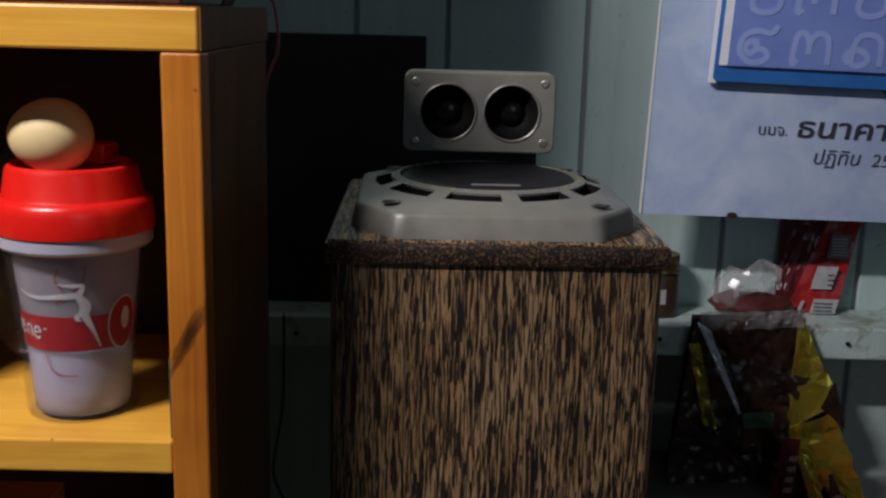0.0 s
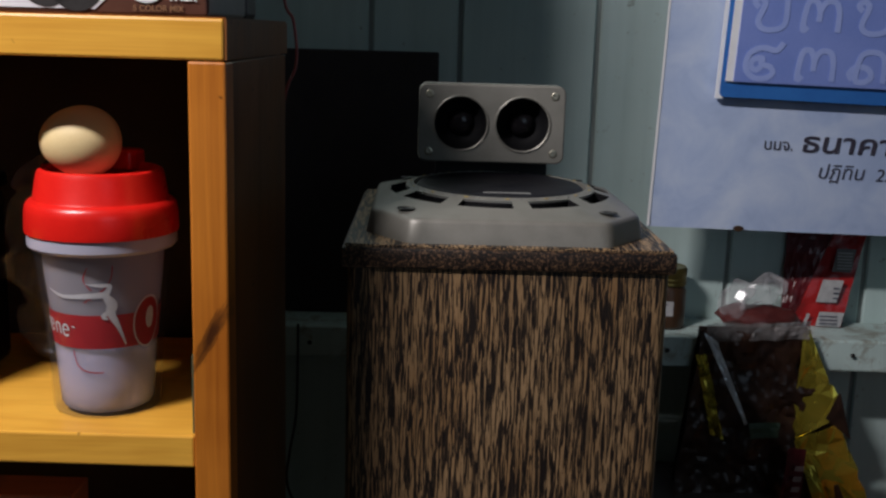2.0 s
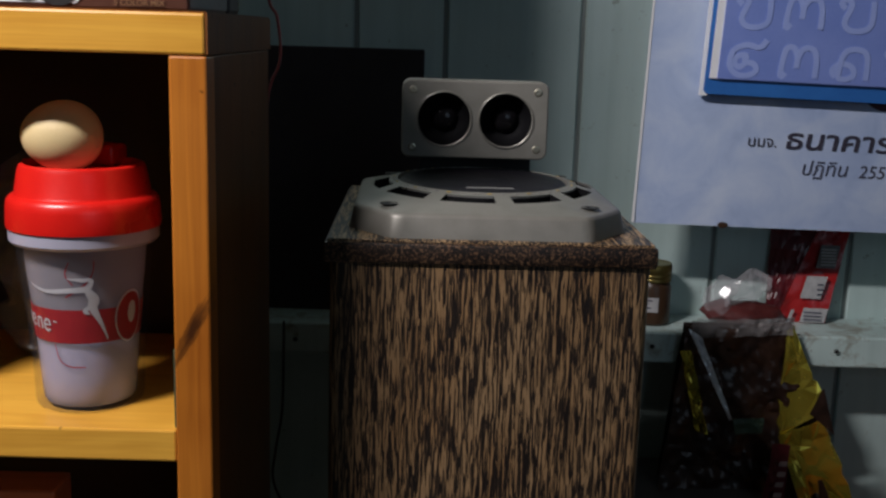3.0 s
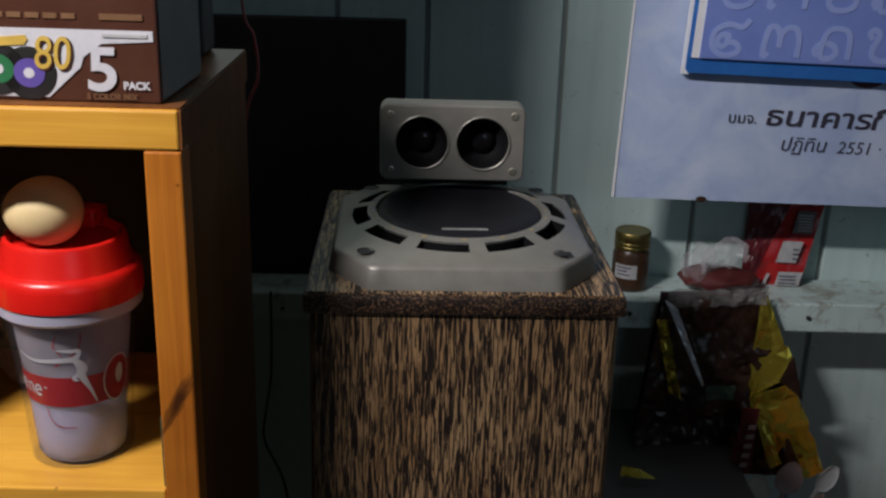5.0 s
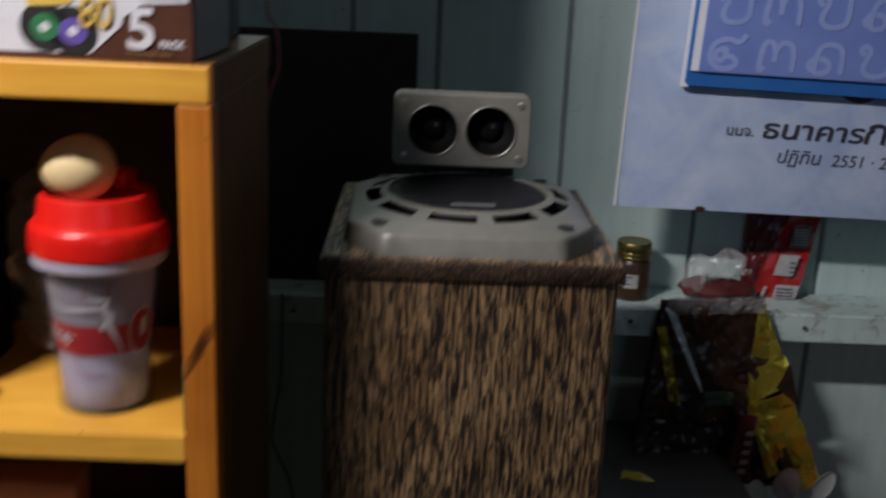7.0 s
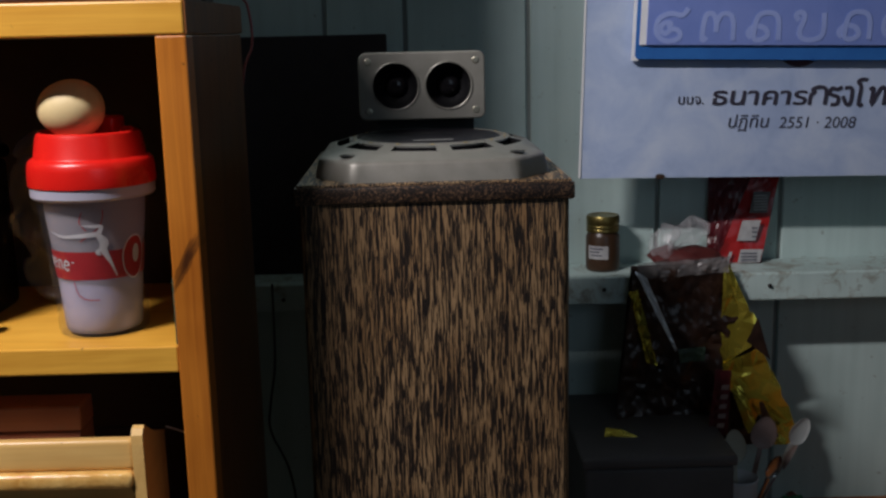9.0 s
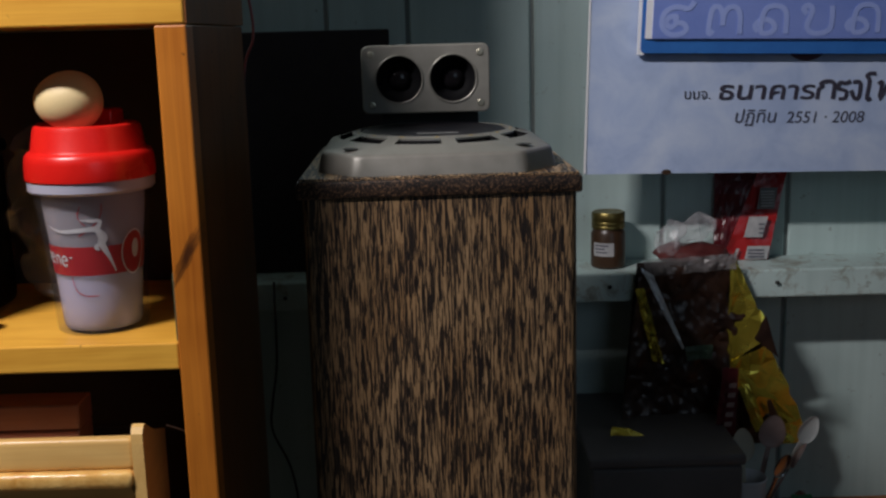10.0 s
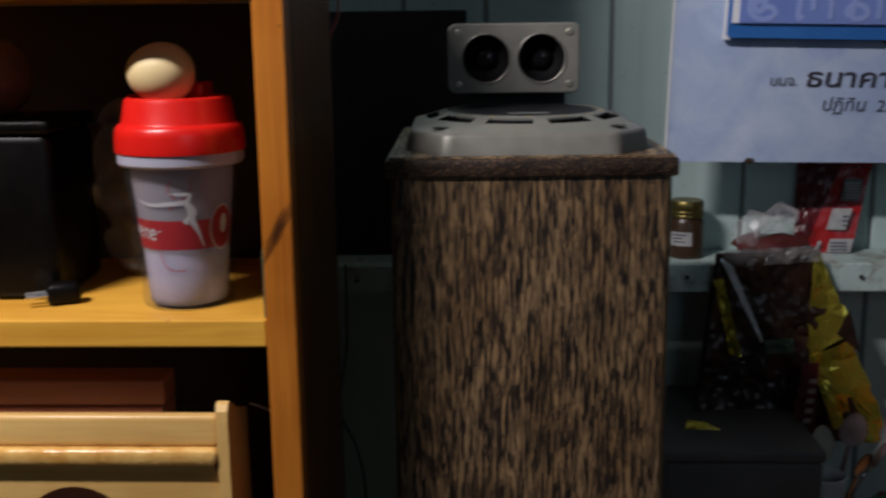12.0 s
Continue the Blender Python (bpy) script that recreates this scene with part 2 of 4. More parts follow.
M_PAGEWHITE = mottled("page_white", (0.80, 0.81, 0.84), (0.88, 0.89, 0.9), 60, 0.6)
M_MAROON = mottled("maroon_print", (0.06, 0.012, 0.035), (0.09, 0.018, 0.05), 60, 0.5)
M_LIDGOLD = mottled("gold_tin_lid", (0.16, 0.125, 0.04), (0.26, 0.205, 0.07), 60, 0.35, 0.9)
M_PASTE = mottled("brown_paste", (0.032, 0.016, 0.008), (0.06, 0.03, 0.014), 50, 0.35)
M_LABEL = mottled("jar_label", (0.34, 0.34, 0.35), (0.50, 0.50, 0.50), 120, 0.6)
M_FILM = film("clear_film", (0.9, 0.86, 0.9), 0.86, 0.1)
M_DULLFILM = film("dull_film", (0.35, 0.33, 0.33), 0.7, 0.2)
M_MEAT = mottled("dark_red_food", (0.06, 0.012, 0.012), (0.13, 0.03, 0.028), 60, 0.35)
M_REDPACK = mottled("red_wrapper", (0.30, 0.010, 0.012), (0.44, 0.022, 0.022), 30, 0.28)
M_REDDARK = mottled("dark_red_wrapper", (0.08, 0.008, 0.012), (0.14, 0.014, 0.02), 30, 0.3)
M_FOILGOLD = mottled("gold_foil", (0.55, 0.43, 0.04), (0.85, 0.70, 0.11), 40, 0.24, 0.75)
# silver foil near white and barely metallic, so its glint is in the colour
M_FOILSILVER = mottled("silver_glint_foil", (0.80, 0.83, 0.9), (0.92, 0.94, 0.97), 40, 0.2, 0.15)
M_FOILDARK = mottled("dark_wrapper", (0.014, 0.009, 0.009), (0.075, 0.034, 0.020), 22, 0.32, 0.1, 60, 0.05)
M_SPOONWHITE = mottled("white_spoon", (0.55, 0.57, 0.56), (0.68, 0.7, 0.68), 60, 0.35)
M_SPOONGREY = mottled("grey_spoon", (0.44, 0.43, 0.35), (0.56, 0.55, 0.46), 60, 0.4)
M_SPOONPINK = mottled("dull_pink_spoon", (0.28, 0.19, 0.18), (0.38, 0.27, 0.25), 60, 0.4)
M_STEEL = mottled("spoon_steel", (0.5, 0.5, 0.5), (0.65, 0.65, 0.65), 100, 0.22, 1.0)
M_CUP = mottled("pale_cup", (0.62, 0.64, 0.68), (0.72, 0.74, 0.78), 40, 0.4)
M_HONEY = mottled("honey_varnish", (0.50, 0.23, 0.04), (0.80, 0.52, 0.18), 55, 0.14, 0.0, 240, 0.9)
M_TABLE = pine("orange_table", (0.42, 0.15, 0.04), (0.28, 0.085, 0.022), 0)
M_GREEN = mottled("green_print", (0.02, 0.13, 0.05), (0.04, 0.2, 0.08), 60, 0.4)
M_CARDGREEN = mottled("green_card", (0.03, 0.06, 0.035), (0.05, 0.09, 0.055), 60, 0.5)
M_REDBROWN = pine("red_brown_wood", (0.46, 0.17, 0.09), (0.30, 0.095, 0.05), 0)
M_GREYBOX = mottled("dark_grey_plastic", (0.10, 0.09, 0.09), (0.14, 0.125, 0.125), 15, 0.55)
M_REDWIRE = mottled("red_insulation", (0.22, 0.02, 0.02), (0.3, 0.03, 0.03), 80, 0.4)
M_TUBE, _nt, _b = material("lamp_tube", (0.9, 0.9, 0.9), 0.4)
_b.inputs["Emission Color"].default_value = (1.0, 0.93, 0.82, 1)
_b.inputs["Emission Strength"].default_value = 4.0
M_BROWNBALL = mottled("brown_gourd", (0.1, 0.045, 0.02), (0.19, 0.09, 0.04), 25, 0.4)


def bottle_plastic():
    m, nt, b = material("frosted_plastic", (0.72, 0.74, 0.82), 0.14)
    v = coords(nt)
    n = noise_tex(nt, v, 30, 3)
    nt.links.new(ramp(nt, n, (0.3, (0.82, 0.78, 0.84)), (0.7, (0.92, 0.88, 0.92))), b.inputs["Base Color"])
    t = node(nt, "ShaderNodeBsdfTransparent")
    t.inputs[0].default_value = (0.82, 0.82, 0.9, 1)
    tl = node(nt, "ShaderNodeBsdfTranslucent")
    tl.inputs[0].default_value = (0.86, 0.82, 0.90, 1)
    a = nt.nodes.new("ShaderNodeMixShader")
    a.inputs[0].default_value = 0.4
    nt.links.new(b.outputs[0], a.inputs[1])
    nt.links.new(tl.outputs[0], a.inputs[2])
    mx = nt.nodes.new("ShaderNodeMixShader")
    mx.inputs[0].default_value = 0.34
    nt.links.new(t.outputs[0], mx.inputs[1])
    nt.links.new(a.outputs[0], mx.inputs[2])
    nt.links.new(mx.outputs[0], nt.nodes["Material Output"].inputs[0])
    return m


M_BOTTLE = bottle_plastic()
M_SHELL = film("clear_shell", (0.3, 0.3, 0.33), 0.97, 0.08)
M_COLLAR = film("bluish_plastic", (0.50, 0.49, 0.60), 0.25, 0.3)
M_FROST = film("milky_plastic", (0.92, 0.9, 0.92), 0.1, 0.4)


# ---- building helpers ----
def part(name, bm, mat, parent=None, label="", smooth=False, at=None, sharp=38):
    me = bpy.data.meshes.new(name)
    bmesh.ops.recalc_face_normals(bm, faces=bm.faces[:])
    for f in bm.faces:
        f.smooth = smooth
    bm.to_mesh(me)
    bm.free()
    me.materials.append(mat)
    if smooth:
        me.set_sharp_from_angle(angle=radians(sharp))
    ob = new(name, me)
    if parent:
        ob.parent = parent
    if at is not None:
        ob.matrix_basis = at
    if label:
        ob["label"] = label
    return ob


def thing(name, label, category, at=None, group="", kind=""):
    ob = new(name)
    ob.empty_display_size = 0.02
    if at is not None:
        ob.matrix_basis = at
    return tagged(ob, label, category, group, kind)


def box(x0, x1, y0, y1, z0, z1, r=0.0, seg=2):
    bm = bmesh.new()
    bmesh.ops.create_cube(bm, size=1.0)
    bmesh.ops.scale(bm, vec=(x1 - x0, y1 - y0, z1 - z0), verts=bm.verts)
    bmesh.ops.translate(bm, vec=((x0 + x1) / 2, (y0 + y1) / 2, (z0 + z1) / 2), verts=bm.verts)
    if r:
        bmesh.ops.bevel(bm, geom=bm.edges[:], offset=r, segments=seg, profile=0.5, affect="EDGES")
    return bm


def lathe(profile, n=64, cx=0.0, cy=0.0, cap=False):
    """Turned shape about the z axis: profile is (radius, z) rows."""
    bm = bmesh.new()
    rings = []
    for r, z in profile:
        if r < 1e-6:
            rings.append([bm.verts.new((cx, cy, z))])
        else:
            rings.append([bm.verts.new((cx + r * math.cos(a), cy + r * math.sin(a), z)) for a in (2 * math.pi * i / n for i in range(n))])
    for a, b in zip(rings, rings[1:]):
        for i in range(n):
            j = (i + 1) % n
            if len(a) == 1 and len(b) == 1:
                continue
            if len(a) == 1:
                bm.faces.new((a[0], b[j], b[i]))
            elif len(b) == 1:
                bm.faces.new((a[i], a[j], b[0]))
            else:
                bm.faces.new((a[i], a[j], b[j], b[i]))
    return bm


def extrude_outline(points, d0, d1, axis="y"):
    """A flat outline of (u, v) points given thickness: along y (u = x, v = z) or along z (u = x, v = y)."""
    bm = bmesh.new()
    put = (lambda u, v, d: (u, d, v)) if axis == "y" else (lambda u, v, d: (u, v, d))
    a = [bm.verts.new(put(u, v, d0)) for u, v in points]
    b = [bm.verts.new(put(u, v, d1)) for u, v in points]
    bm.faces.new(a)
    bm.faces.new(b[::-1])
    for i in range(len(points)):
        j = (i + 1) % len(points)
        bm.faces.new((a[i], a[j], b[j], b[i]))
    return bm


def round_rect(x0, x1, z0, z1, r, n=6):
    out = []
    for cx, cz, a0 in ((x1 - r, z1 - r, 0), (x0 + r, z1 - r, 90), (x0 + r, z0 + r, 180), (x1 - r, z0 + r, 270)):
        for i in range(n + 1):
            a = radians(a0 + 90 * i / n)
            out.append((cx + r * math.cos(a), cz + r * math.sin(a)))
    return out


def disc_outline(cx, cz, rx, rz=None, n=40, a0=0, a1=360):
    rz = rz or rx
    full = a1 - a0 >= 360
    k = n if full else n + 1
    return [(cx + rx * math.cos(radians(a0 + (a1 - a0) * i / n)), cz + rz * math.sin(radians(a0 + (a1 - a0) * i / n))) for i in range(k)]


def stroke(points, width):
    """The outline of a flat stroke along (u, v) points; width: one number or one for each point."""
    left, right = [], []
    n = len(points)
    for i, (x, z) in enumerate(points):
        a, b = points[max(0, i - 1)], points[min(n - 1, i + 1)]
        dx, dz = b[0] - a[0], b[1] - a[1]
        l = math.hypot(dx, dz) or 1
        w = (width[i] if isinstance(width, (list, tuple)) else width) / 2
        left.append((x - dz / l * w, z + dx / l * w))
        right.append((x + dz / l * w, z - dx / l * w))
    return left + right[::-1]


def ribbon(points, width, d0, d1):
    """A flat stroke along (x, z) points as a strip of quads with thickness along y; crossings stay clean."""
    o = stroke(points, width)
    n = len(points)
    left, right = o[:n], o[n:][::-1]
    bm = bmesh.new()
    rows = [[bm.verts.new((u, d - 0.0007 * i / n, v)) for i, (u, v) in enumerate(side)] for side, d in ((left, d0), (right, d0), (right, d1), (left, d1))]
    for a, b in zip(rows, rows[1:] + rows[:1]):
        for i in range(n - 1):
            bm.faces.new((a[i], a[i + 1], b[i + 1], b[i]))
    for i in (0, n - 1):
        bm.faces.new([r[i] for r in rows])
    return bm


def smooth_line(points, n=6):
    out = []
    for i in range(len(points) - 1):
        p0, p1, p2, p3 = points[max(0, i - 1)], points[i], points[i + 1], points[min(len(points) - 1, i + 2)]
        for k in range(n):
            t = k / n
            out.append(tuple(0.5 * (2 * b + (c - a) * t + (2 * a - 5 * b + 4 * c - d) * t * t + (3 * b - a - 3 * c + d) * t ** 3)
                             for a, b, c, d in zip(p0, p1, p2, p3)))
    out.append(tuple(points[-1]))
    return out


def tube(points, r, n=8):
    """A round wire along 3D points."""
    pts = [Vector(p) for p in smooth_line(points, 8)]
    bm = bmesh.new()
    rings = []
    for i, p in enumerate(pts):
        d = (pts[min(len(pts) - 1, i + 1)] - pts[max(0, i - 1)]).normalized()
        u = d.cross(Vector((0, 1, 0.01))).normalized()
        w = d.cross(u)
        rings.append([bm.verts.new(p + r * (math.cos(a) * u + math.sin(a) * w)) for a in (2 * math.pi * k / n for k in range(n))])
    for a, b in zip(rings, rings[1:]):
        for k in range(n):
            j = (k + 1) % n
            bm.faces.new((a[k], a[j], b[j], b[k]))
    bm.faces.new(rings[0])
    bm.faces.new(rings[-1])
    return bm


def lettering(name, text, size, at, mat, parent, label="", shear=0.0, align="LEFT", bold=0.0, squeeze=1.0):
    cu = bpy.data.curves.new(name, "FONT")
    cu.body, cu.size, cu.extrude, cu.shear, cu.align_x, cu.offset = text, size, 0.00008, shear, align, bold
    tmp = bpy.data.objects.new(name, cu)
    scene.collection.objects.link(tmp)
    me = bpy.data.meshes.new_from_object(tmp.evaluated_get(bpy.context.evaluated_depsgraph_get()))
    bpy.data.objects.remove(tmp)
    me.materials.clear()
    me.materials.append(mat)
    ob = new(name, me)
    ob.parent = parent
    ob.matrix_basis = at @ Matrix.Diagonal((squeeze, 1, 1, 1))
    if label:
        ob["label"] = label
    return ob


def crumple(bm, amount, scale, seed=0.0, axis=None):
    for v in bm.verts:
        p = v.co * scale + Vector((seed, seed * 0.7, -seed))
        a = noise.noise(p) + 0.5 * abs(noise.noise(p * 2.3)) + 0.3 * noise.noise(p * 4.7)
        d = axis if axis is not None else Vector((noise.noise(p + Vector((9, 0, 0))), noise.noise(p + Vector((0, 9, 0))), noise.noise(p + Vector((0, 0, 9)))))
        v.co += (a if axis is not None else 1.6) * amount * d
    return bm


def sheet(corners, nu, nv, thick=0.0006, amount=0.0, scale=40.0, seed=0.0, push=(0, -1, 0), jitter=0.0):
    """A creased sheet over four corners (top left, top right, bottom right, bottom left)."""
    bm = bmesh.new()
    tl, tr, br, bl = (Vector(c) for c in corners)
    grid = []
    for j in range(nv + 1):
        v = j / nv
        row = []
        for i in range(nu + 1):
            u, w = i / nu, v
            if jitter:
                u += jitter / nu * noise.noise((i * 3.7 + seed, j * 5.1, 0.3)) * (1.6 if 0 < i < nu else 0.5)
                w += jitter / nv * noise.noise((i * 4.3, j * 2.9 + seed, 7.3)) * (1.6 if 0 < j < nv else 0)
            p = tl.lerp(tr, u).lerp(bl.lerp(br, u), w)
            row.append(bm.verts.new(p))
        grid.append(row)
    for j in range(nv):
        for i in range(nu):
            q = (grid[j][i], grid[j][i + 1], grid[j + 1][i + 1], grid[j + 1][i])
            if (i + j) % 2:
                bm.faces.new((q[0], q[1], q[2])), bm.faces.new((q[0], q[2], q[3]))
            else:
                bm.faces.new((q[0], q[1], q[3])), bm.faces.new((q[1], q[2], q[3]))
    if amount:
        crumple(bm, amount, scale, seed, Vector(push))
    if thick:
        g = bmesh.ops.extrude_face_region(bm, geom=bm.faces[:], use_keep_orig=True)
        bmesh.ops.translate(bm, vec=Vector(push) * -thick, verts=[e for e in g["geom"] if isinstance(e, bmesh.types.BMVert)])
        bmesh.ops.recalc_face_normals(bm, faces=bm.faces[:])
    return bm


# ---- the room ----
wall_north = part("wall_north", box(-2.5, 1.7, 1.2932, 1.37, 0, 2.5), M_AQUA_DARK)
tagged(wall_north, "pale aqua painted wooden plank wall with dark joints", "wall", kind="structure")
# unseen wall, opened only where the added fill lamp stands
bm = bmesh.new()
for b in ((-2.6, 0.55, 0, 2.5), (1.55, 1.8, 0, 2.5), (0.55, 1.55, 0, 1.2), (0.55, 1.55, 2.3, 2.5)):
    bmesh.ops.create_cube(bm, size=1.0, matrix=Matrix.Translation(((b[0] + b[1]) / 2, -2.05, (b[2] + b[3]) / 2)) @ Matrix.Diagonal((b[1] - b[0], 0.1, b[3] - b[2], 1)))
tagged(part("wall_south", bm, M_ROOM), "unseen room wall added to bounce light, with the fill opening", "wall", kind="structure")
# made-up window surround for the fill lamp, out of view
win = thing("window_1", "added unseen window frame round the fill light", "window", kind="structure")
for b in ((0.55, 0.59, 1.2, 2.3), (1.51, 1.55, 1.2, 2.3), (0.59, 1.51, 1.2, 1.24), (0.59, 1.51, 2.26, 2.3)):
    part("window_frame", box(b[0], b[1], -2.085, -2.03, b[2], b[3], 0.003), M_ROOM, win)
# unseen side walls and ceiling, added to close the room and bounce light
for name, b in (("wall_west", (-2.6, -2.5, -2.0, 1.37, 0, 2.5)), ("wall_east", (1.7, 1.8, -2.0, 1.37, 0, 2.5))):
    tagged(part(name, box(*b), M_ROOM), "unseen room wall added to bounce light", "wall", kind="structure")
tagged(part("floor", box(-2.6, 1.8, -2.1, 1.37, -0.1, 0), M_FLOOR), "bare cement floor", "floor", kind="structure")
tagged(part("ceiling", box(-2.6, 1.8, -2.1, 1.37, 2.5, 2.6), M_CEIL), "unseen ceiling added to bounce light", "ceiling", kind="structure")

rail = thing("wall_rail", "aqua painted wooden ledge rail nailed along the plank wall", "ledge", kind="structure")
part("beam", box(-2.45, 1.65, 1.2, 1.288, 1.462, 1.5, 0.0025), M_AQUA, rail)
part("beam", box(-2.45, 1.65, 1.2, 1.288, 0.812, 0.85, 0.0025), M_RAIL, rail)
for nx, nz in ((0.262, 0.833), (0.482, 0.833), (-0.163, 0.83)):
    bm = lathe([(0, -0.004), (0.0022, -0.0036), (0.003, -0.002), (0.0015, 0.0), (0.0013, 0.012)], 10)
    part("nail", bm, M_BLACK, rail, "rusty nail head", True, pose(nx, 1.199, nz, -84, 0, 12))

# ---- the ceiling-side lamp ----
lamp = thing("tube_lamp", "white fluorescent tube lamp hung from the ceiling", "lamp", pose(*LAMP, 38, 0, 0))
part("tube", lathe([(0, -0.18), (0.013, -0.18), (0.013, 0.18), (0, 0.18)], 16), M_TUBE, lamp, at=pose(0, 0, 0.03, 0, 90, 0))
part("batten", box(-0.2, 0.2, -0.025, 0.025, 0.05, 0.09, 0.004), M_WHITE, lamp)
for x in (-0.14, 0.14):
    part("hanger", tube([(x, 0, 0.085), (x, 0.16, 0.28), (x, 0.31, 0.48)], 0.002), M_STEEL, lamp)


# ---- shelf unit ----
def build_shelf():
    s = thing("shelf_unit", "varnished pine open shelf unit with stained, shade-darkened sides", "shelf")
    F, B = 0.6, 0.83
    part("top_board", box(-0.86, -0.1345, F, B, 1.175, 1.199, 0.0015), M_PINE_X, s)
    part("top_skin", box(-0.859, -0.134, F + 0.0035, B, 1.1982, 1.2), M_SIDE, s, "stained top face with shade in its dark brown")
    # end of the pine board, its shade put in as dark brown
    part("end_band", box(-0.1343, -0.133, F + 0.001, B, 1.1755, 1.1985), M_SIDE, s, "board end with its shade painted dark brown")
    part("shelf_board", box(-0.838, -0.1565, F + 0.002, B - 0.012, 0.923, 0.944, 0.0015), M_PINE_X, s)
    part("lower_board", box(-0.838, -0.1565, F + 0.002, B - 0.012, 0.62, 0.642, 0.0015), M_PINE_X, s)
    part("bottom_board", box(-0.838, -0.1565, F + 0.002, B - 0.012, 0.09, 0.112, 0.0015), M_PINE_X, s)
    part("post", box(-0.156, -0.1335, F, F + 0.022, 0, 1.1745, 0.0015), M_PINE_POST, s, "orange varnished front post with a dark knot")
    part("post", box(-0.86, -0.838, F, F + 0.022, 0, 1.1745, 0.0015), M_PINE_POST, s)
    part("side_panel", box(-0.154, -0.1345, F + 0.0225, B, 0, 1.1745, 0.001), M_SIDE, s, "stained side panel with shade in its dark brown")
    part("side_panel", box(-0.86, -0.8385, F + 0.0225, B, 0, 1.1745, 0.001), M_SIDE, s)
    # back of the compartments, coloured as dark as its shade
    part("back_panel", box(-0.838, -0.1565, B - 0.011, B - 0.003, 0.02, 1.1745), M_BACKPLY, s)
    return s


build_shelf()


# ---- speaker tower ----
def build_speaker():
    s = thing("speaker_tower", "palm wood speaker tower with an upward woofer and twin tweeters", "loudspeaker", pose(0.041, 0.695, 0, 0, 0, 1.2))
    part("cabinet", extrude_outline(round_rect(-0.1125, 0.1125, 0.003, 0.262, 0.007), 0, 1.0339, "z"), M_PALM, s, "streaked palm wood cabinet", True)
    part("top_edge", box(-0.1165, 0.1165, 0.0, 0.266, 1.0340, 1.0490, 0.0025, 2), M_PALM_END, s, "dark end grain top board", True)
    part("top_face", box(-0.114, 0.114, 0.0025, 0.2635, 1.0465, 1.0510, 0.0008), M_PALM_TOP, s)
    # woofer frame: elongated octagon with slots round the cone
    CX, CY, ZB, ZT = -0.001, 0.118, 1.0512, 1.0715
    HX, HY, SX, SY = 0.1015, 0.112, 0.071, 0.07
    corners = [(HX, -SY), (HX, SY), (SX, HY), (-SX, HY), (-HX, SY), (-HX, -SY), (-SX, -HY), (SX, -HY)]

    def rim(a, inset=0.0):
        dx, dy = math.cos(a), math.sin(a)
        best = 9.0
        for (x0, y0), (x1, y1) in zip(corners, corners[1:] + corners[:1]):
            ex, ey = x1 - x0, y1 - y0
            l = math.hypot(ex, ey)
            nx, ny = ey / l, -ex / l
            d = nx * dx + ny * dy
            if d > 1e-6:
                best = min(best, (nx * x0 + ny * y0 - inset) / d)
        return best * dx, best * dy

    N = 160
    yaw = Matrix.Translation((CX, CY, 0)) @ pose(0, 0, 0, 0, 0, 0.5) @ Matrix.Translation((-CX, -CY, 0))
    wr = part("woofer", lathe([(0, 1.0511), (0.068, 1.0511), (0.068, 1.0535), (0, 1.0535)], 40, CX, CY), M_BLACK, s, "silver woofer frame with black cone", at=yaw)
    bm = bmesh.new()

    def ring(f):
        return [bm.verts.new((CX + x, CY + y, z)) for x, y, z in (f(2 * math.pi * i / N) for i in range(N))]

    def ell(rx, ry, z):
        return lambda a: (rx * math.cos(a), ry * math.sin(a), z)

    def oct_ring(inset, z):
        return lambda a: (*rim(a, inset), z)

    ZI, ZO = ZT + 0.0062, ZT + 0.003
    r0 = ring(ell(0.0660, 0.0735, ZT + 0.003))
    r1 = ring(ell(0.0675, 0.0750, ZT + 0.0078))
    r2 = ring(ell(0.0740, 0.0815, ZI))
    r3 = ring(ell(0.0862, 0.0940, ZO))
    r4 = ring(oct_ring(0.0065, ZT - 0.0030))
    r5 = ring(oct_ring(0.0045, ZT - 0.0038))
    r6 = ring(oct_ring(0.003, ZT - 0.0065))
    r7 = ring(oct_ring(0.0, ZB))
    per, dark = N // 10, []

    def slot(i):
        k = (i + 5) % per
        return 2 <= k < per - 2

    for i in range(N):
        j = (i + 1) % N
        for a, b in ((r0, r1), (r1, r2), (r3, r4), (r4, r5), (r5, r6), (r6, r7)):
            bm.faces.new((a[i], a[j], b[j], b[i]))
        if slot(i):
            dark.append((i, j, not slot(i - 1), not slot(j)))
        else:
            bm.faces.new((r2[i], r2[j], r3[j], r3[i]))
    part("frame", bm, M_SILVER, wr, "satin silver octagonal frame", True, sharp=52)

    def wall_point(rx, ry, i, z):
        a = 2 * math.pi * i / N
        return bm.verts.new((CX + rx * math.cos(a), CY + ry * math.sin(a), z))

    runs = []
    for item in dark:
        if item[2] or not runs:
            runs.append([])
        runs[-1].append(item)
    if len(runs) > 10:
        runs[-1] += runs.pop(0)
    # slot walls and floor coloured black for the shade inside the openings
    ax, ay, bx, by, low = 0.0740, 0.0815, 0.0862, 0.0940, ZB + 0.004
    for run in runs:
        bm = bmesh.new()
        for i, j, first, last in run:
            bm.faces.new([wall_point(ax, ay, i, low), wall_point(ax, ay, j, low), wall_point(ax, ay, j, ZI - 0.0016), wall_point(ax, ay, i, ZI - 0.0016)])
            bm.faces.new([wall_point(bx, by, i, ZO - 0.0016), wall_point(bx, by, j, ZO - 0.0016), wall_point(bx, by, j, low), wall_point(bx, by, i, low)])
